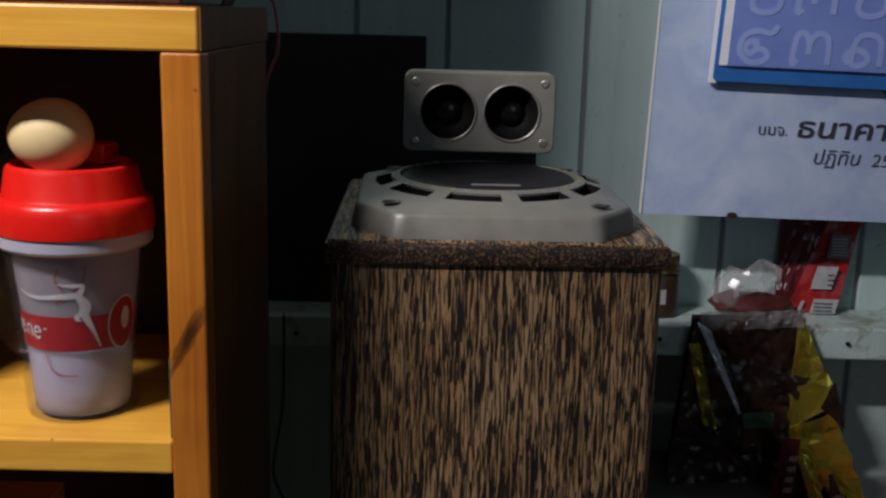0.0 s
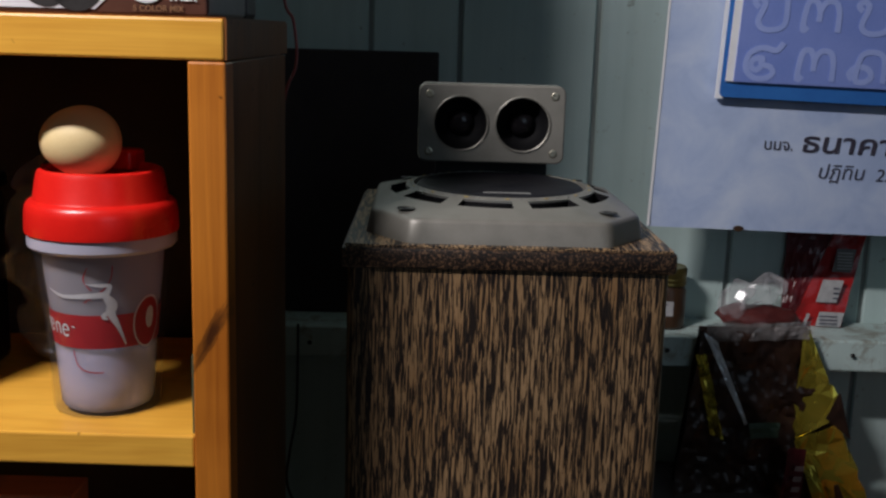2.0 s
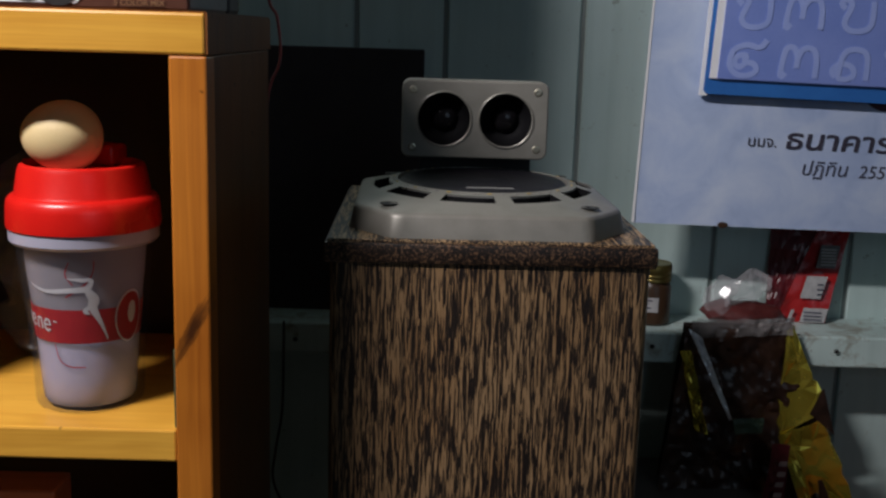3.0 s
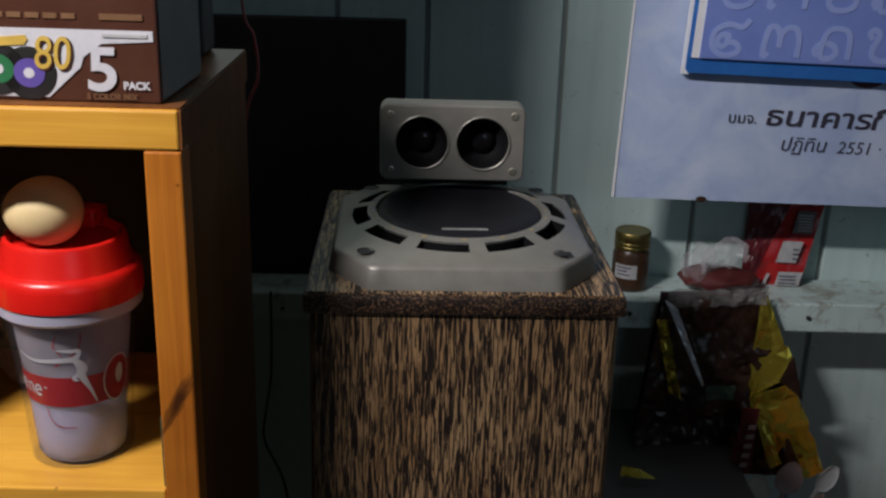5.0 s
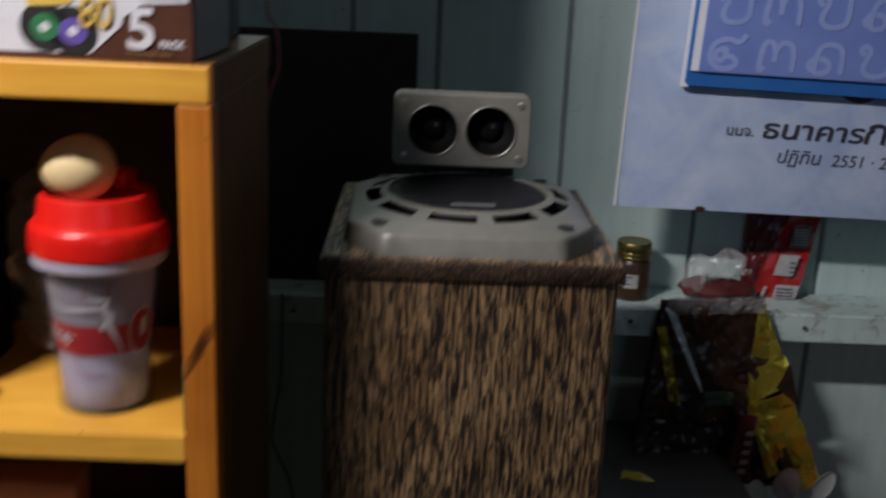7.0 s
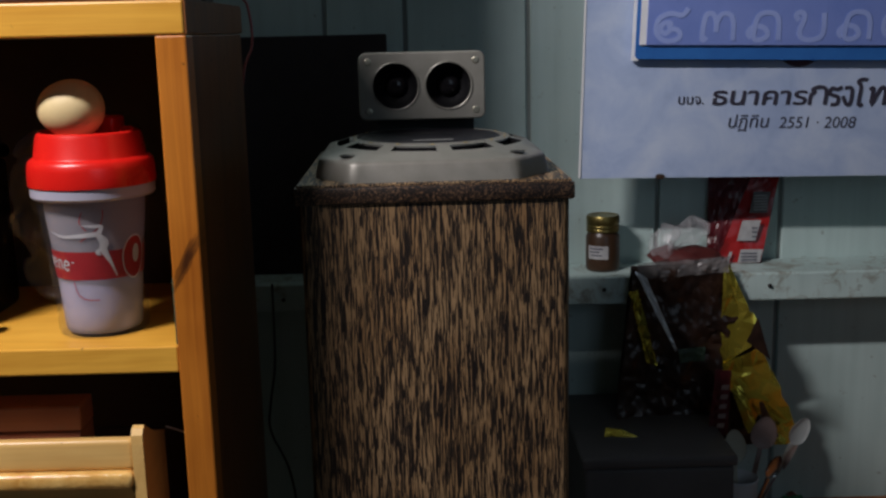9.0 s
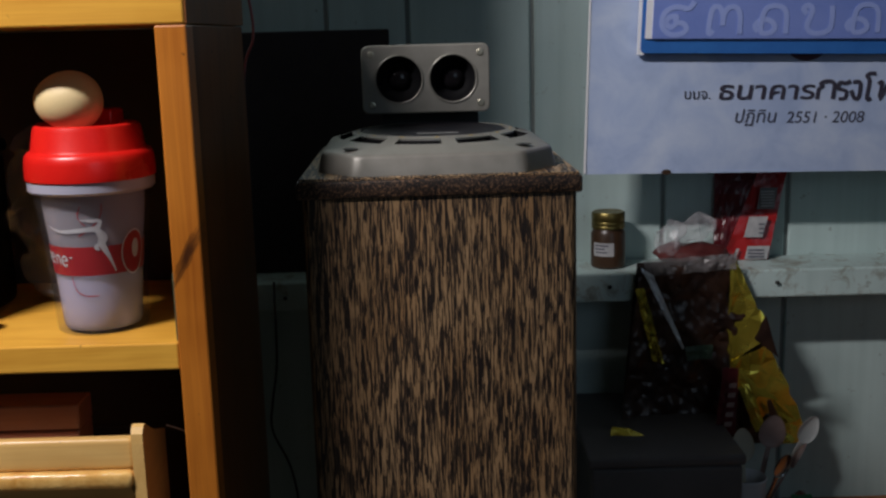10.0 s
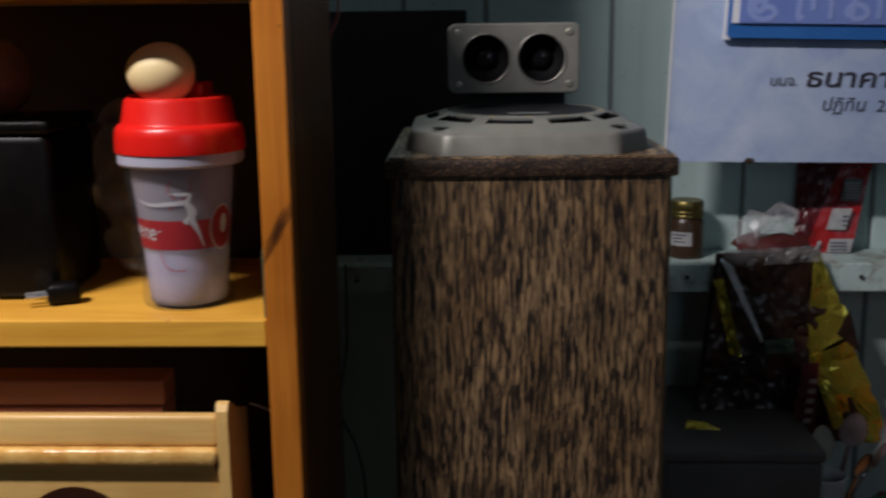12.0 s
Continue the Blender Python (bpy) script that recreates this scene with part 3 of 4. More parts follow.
            bm.faces.new([wall_point(ax, ay, i, low), wall_point(ax, ay, j, low), wall_point(bx, by, j, low), wall_point(bx, by, i, low)])
            for k, there in ((i, first), (j, last)):
                if there:
                    bm.faces.new([wall_point(ax, ay, k, ZI), wall_point(bx, by, k, ZO), wall_point(bx, by, k, low), wall_point(ax, ay, k, low)])
        bmesh.ops.remove_doubles(bm, verts=bm.verts[:], dist=0.00005)
        part("slot", bm, M_HORN, wr, "air slot with its shade painted black")
        bm = bmesh.new()
        for i, j, first, last in run:
            bm.faces.new([wall_point(bx, by, i, ZO), wall_point(bx, by, j, ZO), wall_point(bx, by, j, ZO - 0.0016), wall_point(bx, by, i, ZO - 0.0016)])
            bm.faces.new([wall_point(ax, ay, i, ZI - 0.0016), wall_point(ax, ay, j, ZI - 0.0016), wall_point(ax, ay, j, ZI), wall_point(ax, ay, i, ZI)])
        part("slot_lip", bm, M_SILVER_BRIGHT, wr)
    # cone cover, slightly domed, with a rolled edge
    prof = [(0, 1.0806), (0.02, 1.0807), (0.021, 1.0803), (0.04, 1.0803), (0.058, 1.0799), (0.0628, 1.0793), (0.0655, 1.0775), (0.066, 1.073)]
    bm = lathe(prof, 80)
    bmesh.ops.scale(bm, vec=(1, 1.112, 1), verts=bm.verts)
    bmesh.ops.translate(bm, vec=(CX, CY, 0), verts=bm.verts)
    part("cone", bm, M_CONE, wr, "black woofer cone", True)
    part("marking", box(CX - 0.016, CX + 0.019, CY - 0.0585, CY - 0.055, 1.0797, 1.0804), M_MARK, wr, "pale print bar on the cone")
    for i in range(44):
        a = 2 * math.pi * i / 44
        bm = box(-0.0014, 0.0014, -0.0005, 0.0005, 0, 0.0005)
        part("tick", bm, M_MARK if i % 3 else M_GOLDPRINT, wr, at=pose(CX + 0.0705 * math.cos(a), CY + 0.078 * math.sin(a), ZT + 0.0071, 0, 0, math.degrees(a) + 90))
    for sx in (-1, 1):
        for sy in (-1, 1):
            bm = lathe([(0.0068, 0.0006), (0.0064, 0.0009), (0.006, 0.0003), (0, 0.0002)], 20)
            part("screw_hole", bm, M_BLACK, wr, "dark screw hole", True, pose(CX + sx * 0.0725, CY + sy * 0.0845, ZT - 0.0006))
    # twin tweeter
    TX, TY, TZ = -0.0062, 0.163, 1.1222
    tw = part("tweeter", extrude_outline(round_rect(TX - 0.056, TX + 0.056, TZ - 0.028, TZ + 0.022, 0.006), TY + 0.02, TY + 0.055), M_BLACK, s, "silver twin tweeter plate on a black housing")
    bm = bmesh.new()
    rows = []
    for inset, d in ((0.0, TY + 0.024), (0.0, TY + 0.0012), (0.0006, TY + 0.0003), (0.0014, TY)):
        rows.append([bm.verts.new((x, d, z)) for x, z in round_rect(TX - 0.0605 + inset, TX + 0.0605 - inset, TZ - 0.032 + inset, TZ + 0.032 - inset, 0.007 - inset)])
    for a, b in zip(rows, rows[1:]):
        for i in range(len(a)):
            j = (i + 1) % len(a)
            bm.faces.new((a[i], a[j], b[j], b[i]))
    # front face with two round openings
    loops = []
    for c in (-0.0255, 0.0255):
        loops.append([bm.verts.new((TX + c + 0.0232 * math.cos(a), TY, TZ + 0.0232 * math.sin(a))) for a in (2 * math.pi * i / 48 for i in range(48))])
    edges = []
    for lp in loops + [rows[-1]]:
        for i in range(len(lp)):
            e = bm.edges.get((lp[i], lp[(i + 1) % len(lp)])) or bm.edges.new((lp[i], lp[(i + 1) % len(lp)]))
            edges.append(e)
    bmesh.ops.triangle_fill(bm, use_beauty=True, use_dissolve=False, edges=edges)
    part("face_plate", bm, M_SILVER, tw, "satin silver plate", False)
    for c in (-0.0255, 0.0255):
        at = pose(TX + c, TY, TZ, 90, 0, 0)
        part("ring", lathe([(0.0232, -0.001), (0.0232, 0.0008), (0.0225, 0.0012), (0.0216, 0.0006), (0.0212, -0.006)], 48), M_SILVER, tw, "", True, at)
        part("horn", lathe([(0.0214, -0.0005), (0.0195, -0.006), (0.0165, -0.012), (0.0115, -0.0165)], 48), M_HORN, tw, "black horn", True, at)
        part("dome", lathe([(0.0118, -0.0165), (0.0108, -0.0135), (0.0085, -0.0112), (0.0045, -0.0098), (0, -0.0094)], 40), M_DOME, tw, "glossy dark dome", True, at)
    for sx in (-1, 1):
        for sz in (-1, 1):
            part("screw", lathe([(0.0034, -0.001), (0.0034, 0.0004), (0.0024, 0.0009), (0.001, 0.0007), (0, 0.0005)], 18), M_SCREW, tw, "brass coloured screw", True, pose(TX + sx * 0.0515, TY, TZ + sz * 0.0235, 90, 0, 0))
    part("foot", box(TX - 0.045, TX + 0.052, TY + 0.046, TY + 0.062, 1.0735, 1.0935, 0.001), M_BLACK, tw, "black mounting foot")
    return s


build_speaker()


# ---- shaker bottle and egg ----
def radius_at(z):
    prof = BOTTLE
    for (r0, z0), (r1, z1) in zip(prof, prof[1:]):
        if z0 <= z <= z1:
            return r0 + (r1 - r0) * (z - z0) / (z1 - z0)
    return prof[-1][0]


BOTTLE = [(0.0285, 0.003), (0.0300, 0.006), (0.0310, 0.02), (0.0328, 0.045), (0.0352, 0.07), (0.0375, 0.09), (0.0392, 0.1095)]
SHELL = [(0.0325, 0.0), (0.0345, 0.0012), (0.0352, 0.004), (0.0362, 0.03), (0.0388, 0.06), (0.0422, 0.09), (0.0442, 0.1085)]


def wrapped(outline, lift=0.0004):
    """A printed shape laid round the bottle: outline in (arc metres from the front, height)."""
    bm = bmesh.new()
    vs = []
    for u, z in outline:
        vs.append(bm.verts.new((u, z, 0)))
    f = bm.faces.new(vs)
    bmesh.ops.triangulate(bm, faces=[f])
    for _ in range(2):
        long = [e for e in bm.edges if e.calc_length() > 0.004]
        if long:
            bmesh.ops.subdivide_edges(bm, edges=long, cuts=1)
    for v in bm.verts:
        u, z = v.co.x, v.co.y
        r = radius_at(z) + lift
        a = u / 0.041
        v.co = (r * math.sin(a), -r * math.cos(a), z)
    return bm


def build_bottle():
    b = thing("shaker_bottle", "clear frosted plastic shaker bottle with red lid and print", "bottle", pose(-0.2275, 0.659, 0.9442, 0, 0, 11))
    wall = [(r - 0.0008, max(z, 0.0009)) for r, z in SHELL[::-1]]
    part("outer_shell", lathe([(0, 0.0)] + SHELL + wall + [(0, 0.0009)], 72), M_SHELL, b, "clear outer plastic shell", True)
    liner = [(r - 0.0011, z + 0.0011) for r, z in BOTTLE[::-1]]
    part("inner_cup", lathe([(0, 0.0026)] + BOTTLE + liner + [(0, 0.0042)], 72), M_BOTTLE, b, "frosted see-through inner cup", True)
    part("collar", lathe([(0.0392, 0.1085), (0.0455, 0.109), (0.0472, 0.111), (0.0473, 0.119), (0.0455, 0.1205), (0.0385, 0.1205), (0.0385, 0.1085)], 72), M_COLLAR, b, "milky white plastic collar", True)
    part("inner_base", lathe([(0, 0.0048), (0.0272, 0.0050), (0.0288, 0.008), (0.0296, 0.02), (0.0310, 0.042), (0.0300, 0.0445), (0.0270, 0.041), (0.018, 0.038), (0, 0.037)], 48), M_FROST, b, "milky white inner base", True)
    lid = [(0.0470, 0.1185), (0.0484, 0.119), (0.0486, 0.121), (0.0482, 0.132), (0.0474, 0.1365), (0.0455, 0.139), (0.0432, 0.140),
           (0.0424, 0.1415), (0.0400, 0.1555), (0.0388, 0.1585), (0.0365, 0.1595), (0.034, 0.1575), (0.033, 0.1545), (0, 0.1535)]
    l = part("lid", lathe(lid, 72), M_RED, b, "glossy red screw lid", True)
    bm = box(-0.011, 0.013, -0.006, 0.014, 0.1545, 0.1685, 0.003, 3)
    part("flip_cap", bm, M_RED, l, "red flip cap", True, pose(0.008, 0.026, 0, 0, 0, -25))
    part("hinge", box(-0.02, 0.02, -0.003, 0.003, 0.1545, 0.1605, 0.0015), M_RED, l, "", True, pose(-0.022, 0.02, 0, 0, 0, 40))
    bm = lathe([(radius_at(z) + 0.0003, z) for z in (0.047, 0.054, 0.062, 0.0695)], 96)
    part("printed_band", bm, M_REDPRINT, b, "red printed band", True)
    for pts, w in (([(-0.040, 0.085), (-0.026, 0.0815), (-0.009, 0.0825), (0.005, 0.0835)], [0.0005, 0.0022, 0.0032, 0.004]),
                   ([(-0.008, 0.0905), (0.002, 0.0895), (0.0085, 0.0895), (0.006, 0.0845)], [0.0005, 0.0025, 0.002, 0.004]),
                   ([(0.0035, 0.0845), (0.0095, 0.0765), (0.0085, 0.0715), (0.0145, 0.060), (0.0195, 0.049)], [0.003, 0.0075, 0.006, 0.0028, 0.0012]),
                   ([(0.0085, 0.0725), (0.003, 0.0690), (0.0065, 0.067)], [0.003, 0.003, 0.001])):
        k = smooth_line(pts, 4)
        ws = [a[0] for a in smooth_line([(q, 0.0) for q in w], 4)]
        part("white_swoosh", wrapped(stroke(k, [max(0.0003, a) for a in ws]), 0.0008), M_WHITE, b, "white swoosh print")
    for cu, ru, rz, w, mt in ((0.0385, 0.0130, 0.0170, 0.0013, M_WHITE),):
        part("emblem_disc", wrapped(disc_outline(cu, 0.062, 0.0135, 0.0178, 30), 0.0005), M_REDPRINT, b, "red round emblem")
        part("emblem_ring", wrapped(stroke(disc_outline(cu, 0.062, ru, rz, 40, 0, 358), w), 0.0009), M_WHITE, b, "white ring of the emblem")
        part("emblem_mark", wrapped(disc_outline(cu + 0.002, 0.0645, 0.0042, 0.0075, 20), 0.0009), M_WHITE, b)
    for k, (u, z) in enumerate(((-0.0530, 0.0605), (-0.0445, 0.0600), (-0.0355, 0.0592), (-0.0272, 0.0586))):
        if k % 2:
            o = stroke(disc_outline(u, z, 0.0029, 0.0037, 22, 0, 318), 0.0016)
            part("brand_shape", wrapped(stroke([(u - 0.0026, z + 0.0002), (u + 0.0026, z + 0.0004)], 0.0011), 0.0009), M_WHITE, b)
        else:
            o = stroke([(u - 0.0024, z - 0.0037), (u - 0.0024, z + 0.003), (u, z + 0.0035), (u + 0.0022, z + 0.0028), (u + 0.0026, z - 0.0037)], 0.0017)
        part("brand_shape", wrapped(o, 0.0008), M_WHITE, b, "white brand shape")
    part("brand_shape", wrapped(stroke([(-0.0215, 0.0615), (-0.0185, 0.0613)], 0.0009), 0.0008), M_WHITE, b)
    for pts in ([(-0.006, 0.101), (-0.009, 0.093), (-0.004, 0.086)], [(0.010, 0.102), (0.009, 0.094), (0.003, 0.086), (-0.01, 0.078)], [(-0.022, 0.046), (-0.019, 0.036), (-0.011, 0.0315), (0.002, 0.031)]):
        part("red_line", wrapped(stroke(smooth_line(pts, 5), 0.0008), 0.0006), M_REDPRINT, b)
    return b


build_bottle()
bm = bmesh.new()
bmesh.ops.create_uvsphere(bm, u_segments=48, v_segments=32, radius=1.0)
for v in bm.verts:
    x, y, z = v.co
    k = 1.0 + 0.09 * x
    v.co = (x * 0.0252, y * 0.0225 * k, z * 0.0225 * k)
egg = part("egg", bm, M_EGG, None, smooth=True, at=pose(-0.2360, 0.648, 1.1212, 0, 2, 8))
tagged(egg, "pale brown chicken egg lying on the red bottle lid", "egg")

# ---- other things on the upper shelf ----
card = part("green_card", box(-0.1585, -0.157, 0.607, 0.66, 0.944, 0.995, 0.0003), M_CARDGREEN)
tagged(card, "thin dark green card leaning against the shelf side", "card")

def build_canister():
    c = thing("black_canister", "square black plastic canister with a rounded rim", "canister", pose(-0.392, 0.705, 0.9442))
    part("body", box(-0.062, 0.062, -0.045, 0.05, 0, 0.132, 0.008, 3), M_DEEPBLACK, c, "", True)
    part("rim", box(-0.064, 0.064, -0.047, 0.052, 0.131, 0.142, 0.004, 3), M_DEEPBLACK, c, "", True)
    return c


build_canister()
bm = lathe([(0, 0), (0.018, 0.001), (0.031, 0.012), (0.036, 0.028), (0.033, 0.045), (0.021, 0.058), (0.008, 0.062), (0.004, 0.068), (0, 0.069)], 40)
tagged(part("gourd", bm, M_BROWNBALL, None, smooth=True, at=pose(-0.392, 0.70, 1.0862)), "round brown gourd on the black canister", "gourd")
bm = bmesh.new()
bmesh.ops.create_icosphere(bm, subdivisions=4, radius=1.0)
for v in bm.verts:
    v.co = (v.co.x * 0.024, v.co.y * 0.035, v.co.z * 0.075)
crumple(bm, 0.012, 48, 3.1)
lo = min(v.co.z for v in bm.verts)
bmesh.ops.translate(bm, vec=(-0.302, 0.762, 0.9446 - lo), verts=bm.verts)
tagged(part("plastic_bag", bm, M_DULLFILM), "crumpled dull clear plastic bag", "bag")
plug = thing("power_plug", "small black moulded power plug on the shelf", "plug", pose(-0.325, 0.652, 0.9442, 0, 0, 205))
part("body", box(-0.013, 0.013, -0.009, 0.009, 0, 0.017, 0.005, 3), M_DEEPBLACK, plug, "", True)
for y in (-0.005, 0.005):
    part("pin", lathe([(0, 0), (0.002, 0), (0.002, 0.016), (0, 0.0165)], 12), M_STEEL, plug, "steel pin", True, pose(0.012, y, 0.0085, 0, 90, 0))


# ---- top of the shelf: disc carton and black box ----
def build_carton():
    c = thing("disc_carton", "brown and white printed carton of recordable discs", "carton", pose(-0.1465, 0.612, 1.2002, 0, 0, -1.5))
    W, D, H = 0.29, 0.1, 0.125
    part("box", box(-W, 0, 0, D, 0, H, 0.0012), M_BROWNCARD, c, "brown printed carton")
    part("side_print", box(0.0002, 0.0008, 0.002, D - 0.002, 0.002, H - 0.002), M_GREYCARD, c, "grey printed end")
    y0, y1 = -0.0007, 0.0002
    part("white_field", extrude_outline([(-W + 0.002, 0.0025), (-0.066, 0.0025), (-0.046, 0.0205), (-0.044, 0.0265), (-0.033, 0.0345), (-0.0025, 0.0365), (-0.0025, 0.0425), (-W + 0.002, 0.0425)], y0, y1), M_WHITE, c, "white printed field")
    for cx, cz in ((-0.0765, 0.0165), (-0.0945, 0.0185)):
        r = part("record_print", extrude_outline(disc_outline(cx, cz, 0.0162, 0.0155), y0 - 0.0003, y0 + 0.0001), M_BLACK, c, "black record print")
        part("record_label", extrude_outline(disc_outline(cx, cz, 0.0092, 0.0085), y0 - 0.0005, y0 - 0.0002), M_PURPLE if cx > -0.08 else M_GREEN, r, "coloured record label")
        part("record_hole", extrude_outline(disc_outline(cx, cz, 0.0032, 0.003), y0 - 0.0007, y0 - 0.0004), M_WHITE, r)
    up = lambda x, z, d=0.0004: pose(x, y0 - d, z, 90, 0, 0)
    lettering("number_print", "80", 0.0272, up(-0.0735, 0.0195, 0.0010), M_GOLDPRINT, c, "gold figures 80", 0.12, bold=0.0001, squeeze=0.82)
    lettering("number_shadow", "80", 0.0272, up(-0.0728, 0.0188, 0.0007), M_BROWNCARD, c, "", 0.12, bold=0.0005, squeeze=0.82)
    lettering("number_print", "5", 0.0355, up(-0.0435, 0.0078), M_WHITE, c, "white figure 5", 0.05, bold=0.0008, squeeze=1.1)
    lettering("word_print", "PACK", 0.0062, up(-0.0215, 0.0085), M_WHITE, c, "white word PACK", bold=0.00025)
    lettering("word_print", "5 COLOR MIX", 0.0048, up(-0.0435, 0.0022), M_DIMGOLD, c, "dim gold words", bold=0.0001)
    for i in range(7):
        part("print_bar", box(-0.118 + 0.0105 * i, -0.110 + 0.0105 * i, y0, y1, 0.0485, 0.0515), M_DIMGOLD, c)
    part("print_bar", box(-0.033, -0.008, y0, y1, 0.0483, 0.0518), M_DIMGOLD, c)
    part("print_bar", box(-0.032, -0.006, y0 - 0.0006, y1, 0.0385, 0.0405), M_LABEL, c)
    part("ribbon_print", extrude_outline([(-0.105, 0.031), (-0.078, 0.033), (-0.0755, 0.036), (-0.077, 0.0385), (-0.105, 0.036)], y0 - 0.0006, y0 + 0.0001), M_GOLDPRINT, c, "gold ribbon print")
    return c


build_carton()
# only the low right end is known; added height and width block lamp light
bb = part("black_box", box(-0.84, -0.1565, 0.785, 0.828, 1.2002, 1.532, 0.004, 2), M_BLACK)
tagged(bb, "black box on the shelf top, enlarged out of view to shade the wall", "box")


# ---- lower compartment ----
def build_organizer():
    o = thing("wooden_organizer", "pale varnished wooden box with a round hole", "box", pose(-0.191, 0.612, 0.6422) @ Matrix.Diagonal((1, 0.62, 1.065, 1)))
    part("end_cheek", extrude_outline([(-0.004, 0.0), (0.1, 0.0), (0.1, 0.196), (0.05, 0.206), (0.02, 0.216), (0.01, 0.2195), (0.002, 0.2185), (-0.003, 0.214), (-0.004, 0.207)], -0.009, 0.0), M_PALE, o, "", False, Matrix(((0, 1, 0, 0), (1, 0, 0, 0), (0, 0, 1, 0), (0, 0, 0, 1))))
    part("end_cheek", extrude_outline([(-0.004, 0.0), (0.1, 0.0), (0.1, 0.196), (0.05, 0.206), (0.02, 0.216), (0.01, 0.2195), (0.002, 0.2185), (-0.003, 0.214), (-0.004, 0.207)], -0.25, -0.238), M_PALE, o, "", False, Matrix(((0, 1, 0, 0), (1, 0, 0, 0), (0, 0, 1, 0), (0, 0, 0, 1))))
    part("top_rail", box(-0.238, -0.0092, 0.002, 0.02, 0.1862, 0.2095, 0.004, 3), M_PALE, o, "", True)
    part("ledge", box(-0.238, -0.0092, -0.010, 0.02, 0.174, 0.186, 0.0045, 3), M_HONEY, o, "rounded glossy honey ledge", True)
    bm = bmesh.new()
    cx, cz, r = -0.124, 0.108, 0.047
    n = 64
    f, k, fo, ko = [], [], [], []
    for i in range(n):
        a = 2 * math.pi * (i + 0.5) / n
        dx, dz = math.cos(a), math.sin(a)
        t = min((( -0.0094 - cx) / dx) if dx > 1e-6 else ((-0.2378 - cx) / dx) if dx < -1e-6 else 9, ((0.1738 - cz) / dz) if dz > 1e-6 else ((0.0 - cz) / dz) if dz < -1e-6 else 9)
        for lst, rr, y in ((f, r, 0.004), (k, r, 0.014), (fo, t, 0.004), (ko, t, 0.014)):
            lst.append(bm.verts.new((cx + rr * dx, y, cz + rr * dz)))
    for i in range(n):
        j = (i + 1) % n
        for a, b in ((f, fo), (fo, ko), (ko, k), (k, f)):
            bm.faces.new((a[i], a[j], b[j], b[i]))
    part("front_board", bm, M_PALE, o, "front board with a round hole")
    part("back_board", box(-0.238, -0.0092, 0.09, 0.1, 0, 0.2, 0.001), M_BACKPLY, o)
    return o


build_organizer()
bx = thing("brown_box", "red-brown wooden box standing inside the organizer", "box")
part("body", box(-0.42, -0.246, 0.632, 0.664, 0.6422, 0.8665, 0.0015), M_REDBROWN, bx)
part("lid", box(-0.4205, -0.2455, 0.6315, 0.6645, 0.8672, 0.8875, 0.0015), M_REDBROWN, bx)

tagged(part("white_wire", tube([(-0.1535, 0.645, 0.853), (-0.161, 0.642, 0.857), (-0.170, 0.641, 0.862), (-0.181, 0.643, 0.865)], 0.0007), M_LABEL, smooth=True), "short pale wire end poking from the shelf side", "wire")

# ---- dark board behind the speaker, wires ----
tagged(part("black_board", box(-0.43, -0.0185, 1.262, 1.282, 0.8502, 1.172, 0.002), M_PANEL), "matt black board standing on the wall rail", "board")
tagged(part("red_wire", tube([(-0.150, 0.9, 1.45), (-0.148, 0.9, 1.24), (-0.138, 0.9, 1.20), (-0.136, 0.9, 1.165), (-0.147, 0.9, 1.13), (-0.155, 0.9, 1.02), (-0.152, 0.9, 0.4), (-0.15, 0.9, 0.004)], 0.0013), M_REDWIRE, smooth=True), "thin red wire hanging behind the shelf", "wire")
tagged(part("black_wire", tube([(-0.176, 1.194, 0.853), (-0.176, 1.19, 0.80), (-0.178, 1.19, 0.74), (-0.186, 1.19, 0.69), (-0.188, 1.19, 0.65), (-0.165, 1.19, 0.59), (-0.158, 1.19, 0.5), (-0.165, 1.19, 0.25), (-0.17, 1.19, 0.003)], 0.0016), M_BLACK, smooth=True), "thin black cable hanging from the wall rail", "cable")


